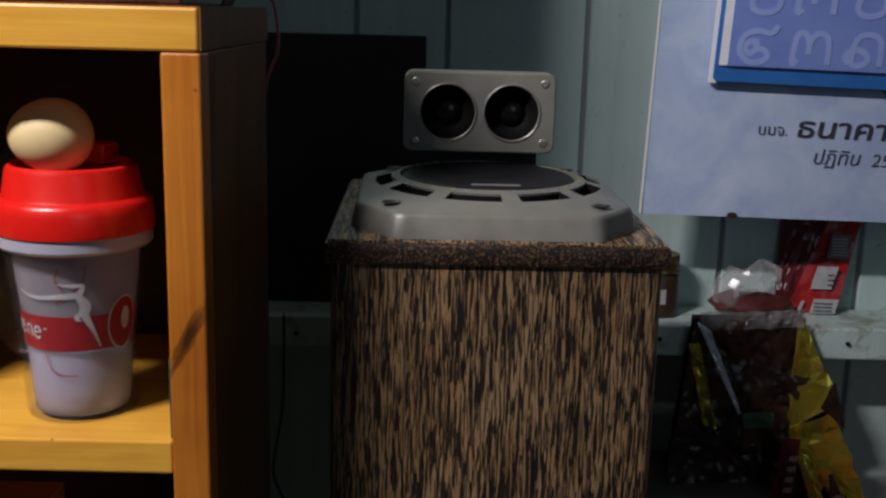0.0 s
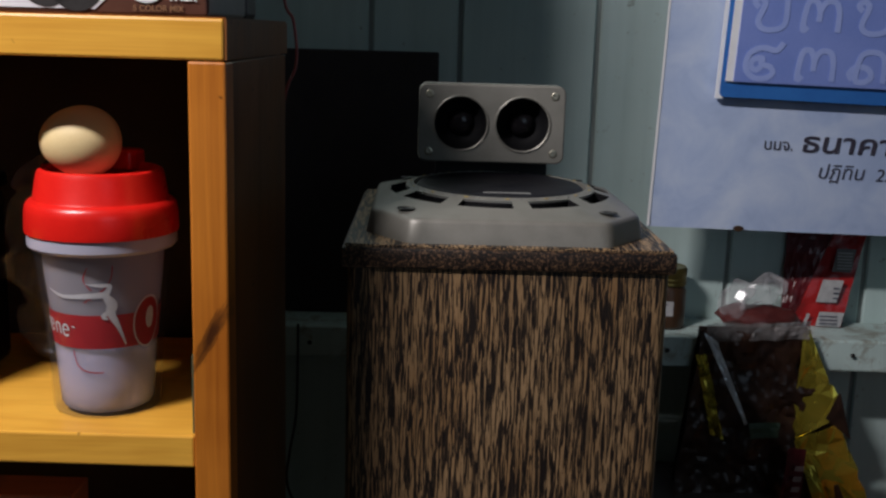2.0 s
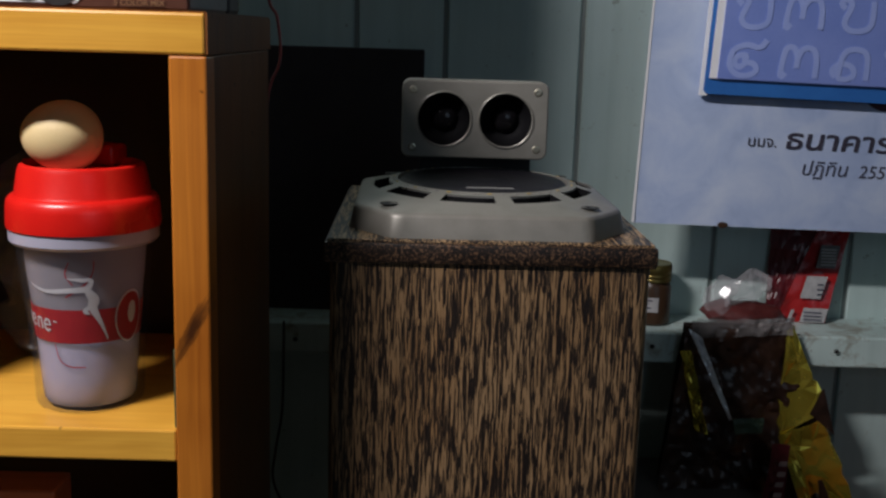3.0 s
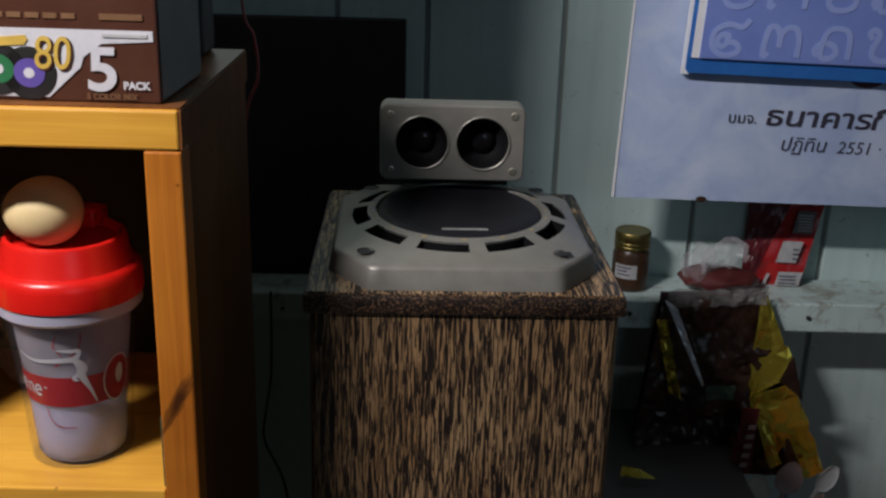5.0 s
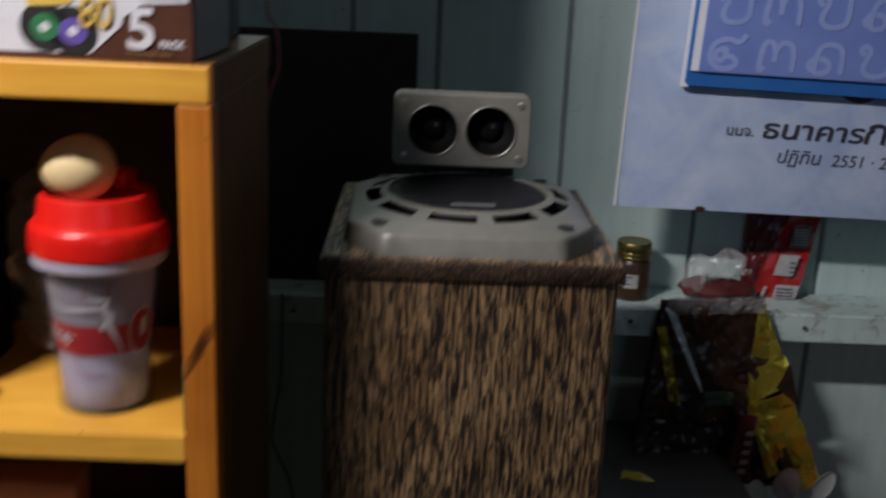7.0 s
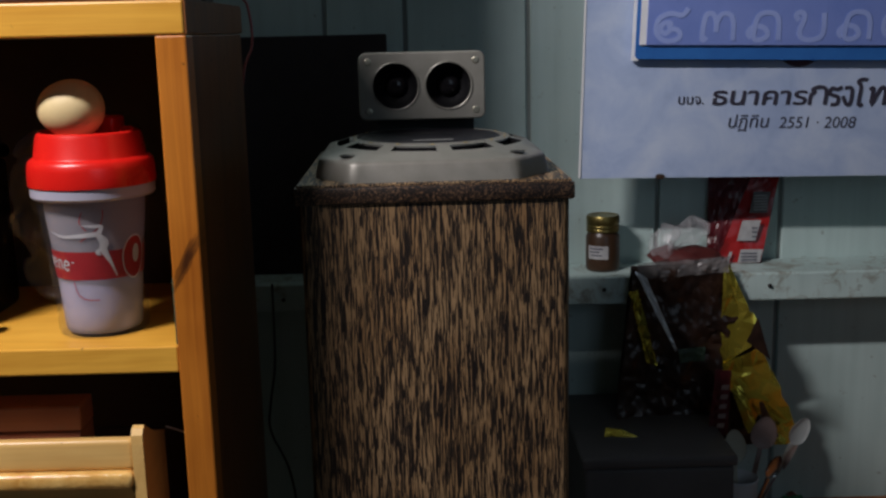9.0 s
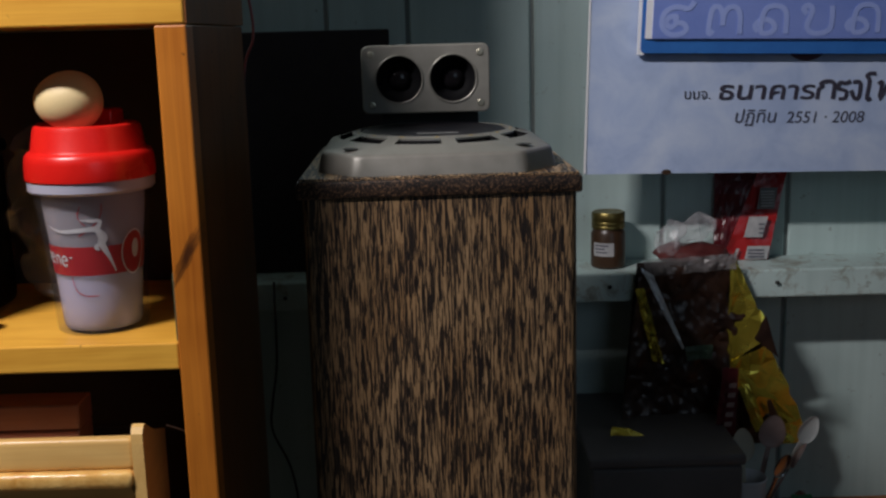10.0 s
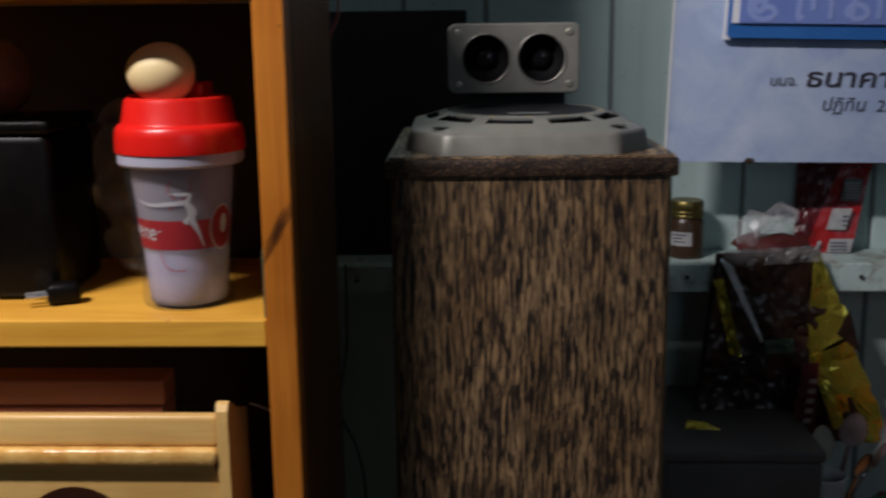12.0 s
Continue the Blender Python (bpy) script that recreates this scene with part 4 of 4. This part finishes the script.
# ---- calendar ----
def build_calendar():
    c = thing("wall_calendar", "pale blue bank wall calendar with a date pad", "calendar", pose(0, 1.19, 0))
    bm = bmesh.new()
    nu, nv, rows = 24, 24, []
    for j in range(nv + 1):
        v = j / nv
        z = 1.47 - (1.47 - 0.983) * v
        row = []
        for i in range(nu + 1):
            u = i / nu
            x = 0.2435 - 0.016 * v + u * 0.46
            y = 0.0004 * math.sin(u * 5 + 1) * v - 0.0004 * v * v * (u - 0.4) + (0.02 * (v - 0.95) if v > 0.95 else 0)
            row.append(bm.verts.new((x, y, z - 0.006 * u * v)))
        rows.append(row)
    for j in range(nv):
        for i in range(nu):
            bm.faces.new((rows[j][i], rows[j][i + 1], rows[j + 1][i + 1], rows[j + 1][i]))
    bm.normal_update()
    bmesh.ops.solidify(bm, geom=bm.faces[:], thickness=0.0008)
    part("sheet", bm, M_PAPER, c, "pale blue clouded sheet", True)
    # white edge coloured paler than the sheet for the light it catches
    part("paper_edge", sheet([(0.2428, -0.0016, 1.47), (0.2448, -0.0016, 1.47), (0.2292, -0.0018, 0.984), (0.2262, -0.0018, 0.984)], 1, 8, 0.0004), M_PAGEWHITE, c, "white paper edge with caught light in its colour")
    part("hanging_strip", box(0.24, 0.71, -0.004, 0.0098, 1.465, 1.485, 0.002), M_PAGEWHITE, c)
    tilt = pose(0.294, -0.012, 1.134, 0, 0, 0) @ pose(0, 0, 0, 0, 1.6, 0)
    pad = part("date_pad", extrude_outline([(0.001, 0.004), (0.004, 0.0), (0.36, 0.0), (0.36, 0.3), (0.006, 0.3)], -0.004, 0.004), M_PADBLUE, c, "blue date pad", False, tilt)
    part("pad_back", extrude_outline([(-0.0022, -0.002), (0.006, -0.0022), (0.012, 0.3), (0.002, 0.3)], -0.0005, 0.0062), M_PAGEWHITE, pad, "white backing edge")
    part("page_edge", extrude_outline([(0.0055, 0.0175), (0.36, 0.0185), (0.36, 0.3), (0.0105, 0.3)], -0.0075, -0.0038), M_PAGEWHITE, pad, "white page edges")
    part("front_page", extrude_outline([(0.0135, 0.0175), (0.36, 0.0188), (0.36, 0.3), (0.0185, 0.3)], -0.0092, -0.0074), M_PADPAGE, pad, "blue printed page")
    # large pale characters too faint to read, as plain outlined strokes
    y0, y1 = -0.0095, -0.009
    loops = (
        [(0.40, 0.42), (0.28, 0.30), (0.14, 0.42), (0.20, 0.62), (0.42, 0.66), (0.40, 0.48), (0.62, 0.42), (0.70, 0.22), (0.50, 0.06), (0.22, 0.08), (0.02, 0.34), (0.08, 0.78), (0.40, 0.98), (0.74, 0.92), (0.90, 1.16)],
        [(0.16, 0.18), (0.04, 0.06), (0.06, 0.56), (0.14, 0.92), (0.32, 0.94), (0.42, 0.66), (0.42, 0.34), (0.44, 0.70), (0.58, 0.94), (0.80, 0.92), (0.90, 0.62), (0.90, 0.06)],
        [(0.14, 0.12), (0.04, 0.30), (0.22, 0.52), (0.50, 0.46), (0.60, 0.22), (0.40, 0.06), (0.20, 0.16), (0.30, 0.84), (0.62, 0.98), (0.88, 0.78), (0.90, 0.06)],
        [(0.20, 0.70), (0.08, 0.86), (0.22, 0.98), (0.34, 0.80), (0.20, 0.30), (0.36, 0.06), (0.70, 0.08), (0.88, 0.30), (0.88, 0.96)],
    )
    for row, order in ((0.0205, (0, 1, 2, 3, 2, 0)), (0.0735, (3, 1, 3, 2, 1, 0))):
        for k, which in enumerate(order):
            x0 = 0.024 + 0.0565 * k
            pts = smooth_line([(x0 + 0.044 * u, row + 0.0008 * k + 0.036 * v) for u, v in loops[which]], 4)
            part("faint_stroke", ribbon(pts, 0.0062, y0, y1), M_PADMARK, pad)
    part("round_logo", extrude_outline(disc_outline(0.506, 1.144, 0.028, 0.025), -0.0022, -0.0008), M_MAROON, c, "dark round logo")
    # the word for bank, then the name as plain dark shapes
    word = lettering("word_print", "ธนาคาร", 0.031, pose(0.394, -0.0021, 1.0742, 90, 1.2, 0), M_INK, c, "bold dark printed word", 0.10, bold=0.0005)
    word.scale.x *= 0.121 / max(0.01, word.dimensions.x)
    x = 0.521
    forms = (
        (0.0165, [(0.0, 0), (0.0, 0.55), (0.22, 0.72), (0.05, 0.86), (0.35, 1.0), (0.75, 0.95), (0.9, 0.7), (0.9, 0)]),
        (0.0125, [(0.25, 0.02), (0.75, 0.05), (0.72, 0.45), (0.05, 0.62), (0.15, 0.95), (0.55, 0.88), (0.95, 1.0)]),
        (0.0120, [(0.1, 0.95), (0.5, 0.98), (0.72, 0.8), (0.72, 0.1), (0.4, 0.05), (0.0, 0.5)]),
        (0.0110, [(0.75, 0.05), (0.35, 0.02), (0.35, 1.0), (0.05, 1.3), (0.3, 1.45), (0.8, 1.42)]),
        (0.0185, [(0.05, 0.85), (0.2, 0.98), (0.25, 0.8), (0.25, 0.0), (0.6, 0.9), (0.85, 0.95), (0.92, 0.7), (0.92, 0)]),
        (0.0175, [(0.1, 0.98), (0.28, 0.85), (0.1, 0.6), (0.12, 0.1), (0.3, 0.02), (0.9, 0.02), (0.9, 1.0)]),
    )
    for w, form in forms:
        w *= 1.4
        z0 = 1.0745 - (x - 0.39) * 0.028
        line = smooth_line([(x + w * 0.92 * u + 0.0027 * v, z0 + 0.0222 * v) for u, v in form], 3)
        part("name_shape", ribbon(line, 0.0046, -0.0022, -0.0008), M_INK, c, "dark printed name shape")
        x += w
    lettering("word_print", "บมจ.", 0.0175, pose(0.352, -0.0021, 1.0757, 90, 1.2, 0), M_INK, c, "dark printed word")
    lettering("year_print", "ปฏิทิน", 0.0225, pose(0.4155, -0.0021, 1.0445, 90, 1.2, 0), M_GREYINK, c, "grey printed word", 0.15)
    lettering("year_print", "2551 \u00b7 2008", 0.0205, pose(0.482, -0.0021, 1.0425, 90, 1.2, 0), M_GREYINK, c, "grey printed years", 0.15)
    part("brown_stain", extrude_outline(disc_outline(0.332, 0.9835, 0.006, 0.0035, 14), -0.0022, -0.0008), M_PASTE, c, "brown rust stain")
    return c


build_calendar()


# ---- things on the wall rail ----
def build_jar():
    j = thing("glass_jar", "small jar of brown paste with a gold tin lid", "jar", pose(0.2675, 1.245, 0.8502))
    part("body", lathe([(0, 0), (0.021, 0.0005), (0.023, 0.003), (0.023, 0.046), (0.021, 0.051), (0.0195, 0.054), (0, 0.054)], 40), M_PASTE, j, "brown filled glass", True)
    prof = [(0.0212, 0.0535), (0.0222, 0.054), (0.0222, 0.057), (0.0216, 0.058), (0.0222, 0.059), (0.0222, 0.062), (0.0216, 0.063), (0.0222, 0.0645), (0.0222, 0.073), (0.021, 0.0755), (0.0185, 0.0755), (0.018, 0.0748), (0, 0.0748)]
    part("lid", lathe(prof, 48), M_LIDGOLD, j, "ridged gold lid", True)
    bm = bmesh.new()
    vs = []
    for z in (0.018, 0.036):
        vs.append([bm.verts.new((0.0234 * math.sin(radians(a)), -0.0234 * math.cos(radians(a)), z)) for a in range(-62, 11, 8)])
    for i in range(len(vs[0]) - 1):
        bm.faces.new((vs[0][i], vs[0][i + 1], vs[1][i + 1], vs[1][i]))
    bm.normal_update()
    bmesh.ops.solidify(bm, geom=bm.faces[:], thickness=0.0003)
    l = part("label", bm, M_LABEL, j, "small white label", True)
    for k, (z, a0, a1) in enumerate(((0.0315, -54, -8), (0.027, -54, -20), (0.0225, -50, -12))):
        bm = bmesh.new()
        rows = [[bm.verts.new((0.0238 * math.sin(radians(a0 + (a1 - a0) * i / 6)), -0.0238 * math.cos(radians(a0 + (a1 - a0) * i / 6)), h)) for i in range(7)] for h in (z, z + 0.0018)]
        for i in range(6):
            bm.faces.new((rows[0][i], rows[0][i + 1], rows[1][i + 1], rows[1][i]))
        part("print_bar", bm, M_GREYINK, l)
    return j


build_jar()


def build_food_bag():
    b = thing("food_bag", "crumpled clear plastic bag holding dark red food", "bag", pose(0.375, 1.242, 0.8502))
    bm = bmesh.new()
    bmesh.ops.create_icosphere(bm, subdivisions=3, radius=1.0)
    for v in bm.verts:
        v.co = (v.co.x * 0.052, v.co.y * 0.03, v.co.z * 0.013)
    crumple(bm, 0.004, 60, 1.0)
    lo = min(v.co.z for v in bm.verts)
    bmesh.ops.translate(bm, vec=(0.004, 0, -lo), verts=bm.verts)
    part("food", bm, M_MEAT, b, "dark red dried food", True)
    bm = bmesh.new()
    for sx, sz, cx, cz, turn in ((0.017, 0.026, -0.024, 0.024, 14), (0.028, 0.017, 0.008, 0.040, -34)):
        got = bmesh.ops.create_icosphere(bm, subdivisions=3, radius=1.0)
        for v in got["verts"]:
            k = 1 + random.uniform(-0.20, 0.16)
            v.co = Vector((v.co.x * sx * k, v.co.y * 0.016 * k, v.co.z * sz * k))
        bmesh.ops.transform(bm, matrix=pose(cx, 0, cz, 0, turn, 0), verts=got["verts"])
    crumple(bm, 0.007, 60, 5.0)
    lo = min(v.co.z for v in bm.verts)
    bmesh.ops.translate(bm, vec=(0, -0.006, 0.003 - lo), verts=bm.verts)
    part("film", bm, M_FILM, b, "crumpled clear film")
    return b


build_food_bag()


def build_red_pack():
    p = thing("red_packet", "red printed snack packet leaning against the plank wall", "packet", pose(0.474, 1.262, 0.8504, -7, 0, -4))
    bm = sheet([(0.003, 0, 0.125), (0.040, 0, 0.122), (0.014, 0, 0.0), (-0.047, 0, 0.0)], 16, 24, 0.004, 0.004, 26, 2.0)
    part("body", bm, M_REDPACK, p, "red wrapper", True)
    part("dark_side", sheet([(-0.056, 0.004, 0.127), (0.0028, 0.001, 0.125), (-0.0475, 0.001, 0.0), (-0.058, 0.004, 0.0)], 10, 14, 0.003, 0.005, 50, 4.0), M_REDDARK, p, "dark red folded side")
    for z0, z1, x0, x1, lean, mt in ((0.069, 0.098, -0.002, 0.021, 0.005, M_GREYCARD), (0.031, 0.059, -0.019, 0.006, 0.007, M_LABEL), (0.001, 0.019, -0.018, 0.012, 0.004, M_LABEL), (0.001, 0.016, -0.034, -0.030, 0.005, M_LABEL)):
        part("label", sheet([(x0 + lean, -0.0075, z1), (x1 + lean, -0.0075, z1), (x1, -0.0065, z0), (x0, -0.0065, z0)], 4, 4, 0.0005, 0.0008, 60, 1.0), mt, p, "pale printed label")
    for k in range(6):
        z = 0.0725 + 0.0038 * k
        part("print_bar", sheet([(0.0035, -0.0092, z + 0.0021), (0.0215, -0.0092, z + 0.0021), (0.0210, -0.0088, z), (0.0030, -0.0088, z)], 1, 1, 0.0003), M_LABEL, p)
    for k in range(3):
        z = 0.036 + 0.006 * k
        part("print_bar", sheet([(0.001, -0.0088, z + 0.0014), (0.0085, -0.0088, z + 0.0014), (0.008, -0.0088, z), (0.0005, -0.0088, z)], 1, 1, 0.0003), M_GREYINK, p)
    for k in range(3):
        z = 0.004 + 0.0045 * k
        part("print_bar", sheet([(-0.014, -0.0088, z + 0.0014), (0.008, -0.0088, z + 0.0014), (0.0075, -0.0088, z), (-0.0145, -0.0088, z)], 1, 1, 0.0003), M_GREYINK, p)
    return p


build_red_pack()


# ---- foil snack bag against the rail ----
def build_foil_bag():
    f = thing("snack_bag", "dark snack bag with crumpled gold foil sides", "bag")
    part("back", sheet([(0.296, 1.190, 0.866), (0.424, 1.190, 0.868), (0.50, 1.16, 0.652), (0.27, 1.16, 0.662)], 14, 18, 0.001, 0.004, 30, 2.0), M_FOILDARK, f)
    part("front", sheet([(0.298, 1.182, 0.863), (0.418, 1.182, 0.866), (0.466, 1.132, 0.636), (0.262, 1.115, 0.661)], 44, 52, 0.001, 0.012, 26, 7.0), M_FOILDARK, f, "dark glossy printed front", True)
    part("gold_side", sheet([(0.414, 1.176, 0.862), (0.424, 1.184, 0.868), (0.460, 1.150, 0.775), (0.405, 1.150, 0.740)], 5, 11, 0.0008, 0.007, 38, 3.0, jitter=1.2), M_FOILGOLD, f, "crumpled gold foil side")
    part("gold_side", sheet([(0.405, 1.149, 0.741), (0.456, 1.147, 0.766), (0.512, 1.138, 0.642), (0.462, 1.126, 0.640)], 6, 10, 0.0008, 0.008, 34, 8.0, jitter=1.2), M_FOILGOLD, f, "crumpled gold foil side")
    part("gold_side", sheet([(0.404, 1.136, 0.742), (0.424, 1.134, 0.730), (0.446, 1.112, 0.668), (0.432, 1.110, 0.664)], 4, 8, 0.0008, 0.007, 44, 5.0, jitter=1.2), M_FOILGOLD, f, "lower gold foil fold")
    part("dark_print", sheet([(0.446, 1.112, 0.703), (0.451, 1.113, 0.704), (0.472, 1.108, 0.658), (0.452, 1.106, 0.655)], 4, 5, 0.0008, 0.003, 50, 2.0), M_FOILDARK, f, "dark printed patch")
    part("gold_side", sheet([(0.290, 1.172, 0.836), (0.300, 1.158, 0.840), (0.318, 1.122, 0.752), (0.307, 1.14, 0.75)], 5, 18, 0.0008, 0.007, 70, 5.0, jitter=1.0), M_FOILGOLD, f, "narrow gold foil strip")
    part("dark_print", sheet([(0.446, 1.130, 0.808), (0.4475, 1.130, 0.807), (0.460, 1.116, 0.757), (0.429, 1.116, 0.782)], 5, 6, 0.0008, 0.002, 50, 2.0), M_FOILDARK, f, "dark printed corner")
    part("gold_corner", sheet([(0.250, 1.10, 0.677), (0.270, 1.098, 0.676), (0.288, 1.085, 0.670), (0.246, 1.09, 0.669)], 5, 3, 0.0008, 0.003, 60, 6.0), M_FOILGOLD, f, "gold foil corner")
    part("silver_fold", sheet([(0.297, 1.168, 0.864), (0.311, 1.160, 0.856), (0.3425, 1.114, 0.772), (0.3395, 1.116, 0.770)], 6, 22, 0.0008, 0.006, 75, 9.0, jitter=1.2), M_FOILSILVER, f, "silver foil fold with its glint in the colour")
    part("silver_seam", sheet([(0.302, 1.180, 0.871), (0.424, 1.178, 0.878), (0.421, 1.174, 0.858), (0.302, 1.172, 0.852)], 20, 4, 0.0006, 0.008, 70, 1.5), M_DULLFILM, f, "clear crinkled seam")
    part("red_print", sheet([(0.388, 1.107, 0.748), (0.408, 1.106, 0.748), (0.398, 1.082, 0.672), (0.374, 1.083, 0.672)], 5, 8, 0.0006, 0.006, 40, 7.5), M_REDDARK, f, "dark red printed panel")
    for i in range(5):
        z = 0.685 + i * 0.011
        part("print_bar", sheet([(0.3835 + i * 0.0022, 1.076 + i * 0.0035, z + 0.005), (0.3925 + i * 0.0022, 1.0755 + i * 0.0035, z + 0.0055), (0.391 + i * 0.0022, 1.074 + i * 0.0035, z), (0.382 + i * 0.0022, 1.0745 + i * 0.0035, z)], 1, 1, 0.0005), M_SPOONPINK, f)
    part("teal_print", sheet([(0.340, 1.106, 0.777), (0.374, 1.106, 0.78), (0.372, 1.099, 0.764), (0.342, 1.099, 0.761)], 6, 3, 0.0006, 0.004, 50, 3.5), M_CARDGREEN, f)
    # the lower bag swings back under the rail
    for o in f.children:
        if o.name.startswith("gold_corner"):
            continue
        for v in o.data.vertices:
            back = 0.07 * max(0.0, min(1.0, (0.86 - v.co.z) / 0.22))
            k = 1 + back / (v.co.y + 0.12)
            v.co = (0.03 + (v.co.x - 0.03) * k, v.co.y + back, 1.19 + (v.co.z - 1.19) * k)
    return f


build_foil_bag()

# ---- table with a dark box and spoons ----
tb = thing("side_table", "orange-brown wooden side table against the wall", "table")
part("tabletop", box(0.21, 1.25, 0.93, 1.285, 0.465, 0.49, 0.003), M_TABLE, tb)
for x in (0.24, 1.22):
    for y in (0.96, 1.255):
        part("leg", box(x - 0.02, x + 0.02, y - 0.02, y + 0.02, 0, 0.4648, 0.002), M_TABLE, tb)
db = thing("dark_container", "dark grey plastic container under the snack bag", "container")
part("body", box(0.215, 0.40, 1.045, 1.28, 0.4902, 0.645, 0.006, 3), M_GREYBOX, db, "", True)
part("lid", box(0.212, 0.403, 1.042, 1.283, 0.6452, 0.659, 0.004, 3), M_GREYBOX, db, "", True)


def build_spoon(name, label, tip, base, mat, wide=0.0135, tall=0.019, turn=0.0):
    """A spoon standing in the cup with its bowl up."""
    a, b = Vector(base), Vector(tip)
    s = thing(name, label, "spoon", group="spoons in the cup")
    d = (b - a).normalized()
    ax = (Vector((1, 0, 0)) - d * d.x).normalized()
    ay = d.cross(ax)
    q = Matrix((ax, ay, d)).transposed().to_4x4()
    m = Matrix.Translation(b) @ q @ pose(0, 0, 0, 0, 0, turn)
    bm = bmesh.new()
    bmesh.ops.create_uvsphere(bm, u_segments=24, v_segments=16, radius=1.0)
    for v in bm.verts:
        x, y, z = v.co
        k = 1 - 0.18 * z
        v.co = (x * wide * k, (0.006 * y if y > 0 else -0.0035 * y) + 0.001, z * tall)
    part("bowl", bm, mat, s, "", True, m)
    l = (b - a).length
    bm = box(-0.003, 0.003, 0.003, 0.0055, -l, -tall * 0.86, 0.001)
    part("handle", bm, mat, s, "", True, m)
    return s


def build_cup():
    c = thing("spoon_cup", "pale grey plastic cup holding spoons", "cup", pose(0.418, 1.09, 0.4902))
    part("body", lathe([(0, 0), (0.019, 0), (0.0195, 0.002), (0.0235, 0.118), (0.0245, 0.1195), (0.0235, 0.121), (0.0222, 0.119), (0.0185, 0.005), (0, 0.004)], 48), M_CUP, c, "", True)


build_cup()
build_spoon("spoon", "grey-green plastic spoon in the cup", (0.4125, 1.092, 0.650), (0.424, 1.09, 0.5), M_SPOONGREY, 0.0152, 0.0232, 8)
build_spoon("spoon", "dull pink plastic spoon in the cup", (0.453, 1.104, 0.663), (0.418, 1.094, 0.5), M_SPOONPINK, 0.0162, 0.0215, -6)
build_spoon("spoon", "white plastic spoon leaning outwards in the cup", (0.497, 1.098, 0.666), (0.412, 1.09, 0.5), M_SPOONWHITE, 0.0125, 0.019, 10)
build_spoon("spoon", "pale pink plastic spoon seen from its side", (0.482, 1.085, 0.637), (0.41, 1.09, 0.5), M_SPOONPINK, 0.0125, 0.018, 70)
build_spoon("spoon", "shiny steel spoon low in the cup", (0.4585, 1.075, 0.628), (0.415, 1.088, 0.5), M_STEEL, 0.011, 0.017, 20)
build_spoon("spoon", "dull steel spoon leaning over the dark container", (0.395, 1.078, 0.622), (0.425, 1.09, 0.5), M_STEEL, 0.008, 0.016, 60)
rp = thing("red_pouch", "red printed pouch with green marks beside the cup", "pouch", pose(0.468, 1.045, 0.4902))
bm = bmesh.new()
bmesh.ops.create_icosphere(bm, subdivisions=4, radius=1.0)
for v in bm.verts:
    v.co = (v.co.x * 0.036, v.co.y * 0.02, v.co.z * 0.058)
crumple(bm, 0.005, 60, 2.2)
lo = min(v.co.z for v in bm.verts)
bmesh.ops.translate(bm, vec=(0, 0, -lo), verts=bm.verts)
part("body", bm, M_REDDARK, rp, "dark red wrapper", True)
part("green_mark", sheet([(-0.012, -0.008, 0.118), (0.012, -0.008, 0.118), (0.018, -0.018, 0.103), (-0.008, -0.018, 0.103)], 6, 4, 0.0006, 0.004, 70, 1.0), M_GREEN, rp)

# ---- wall planks ----
JOINTS = (-0.98, -0.80, -0.625, -0.45, -0.275, -0.102, 0.006, 0.172, 0.35, 0.522, 0.70, 0.875, 1.05, 1.225, 1.4, 1.575, 1.69)
for a, b in zip((-2.45, -2.27, -2.09, -1.91, -1.73, -1.55, -1.37, -1.19) + JOINTS, (-2.27, -2.09, -1.91, -1.73, -1.55, -1.37, -1.19, -0.98) + JOINTS[1:]):
    dy = 0.0012 * noise.noise((a * 7.0, 0.5, 0.2))
    bm = box(a + 0.0028, b - 0.0028, 1.2888 + dy, 1.2975, 0.003, 2.497, 0.002, 1)
    part("plank", bm, M_AQUA, wall_north)
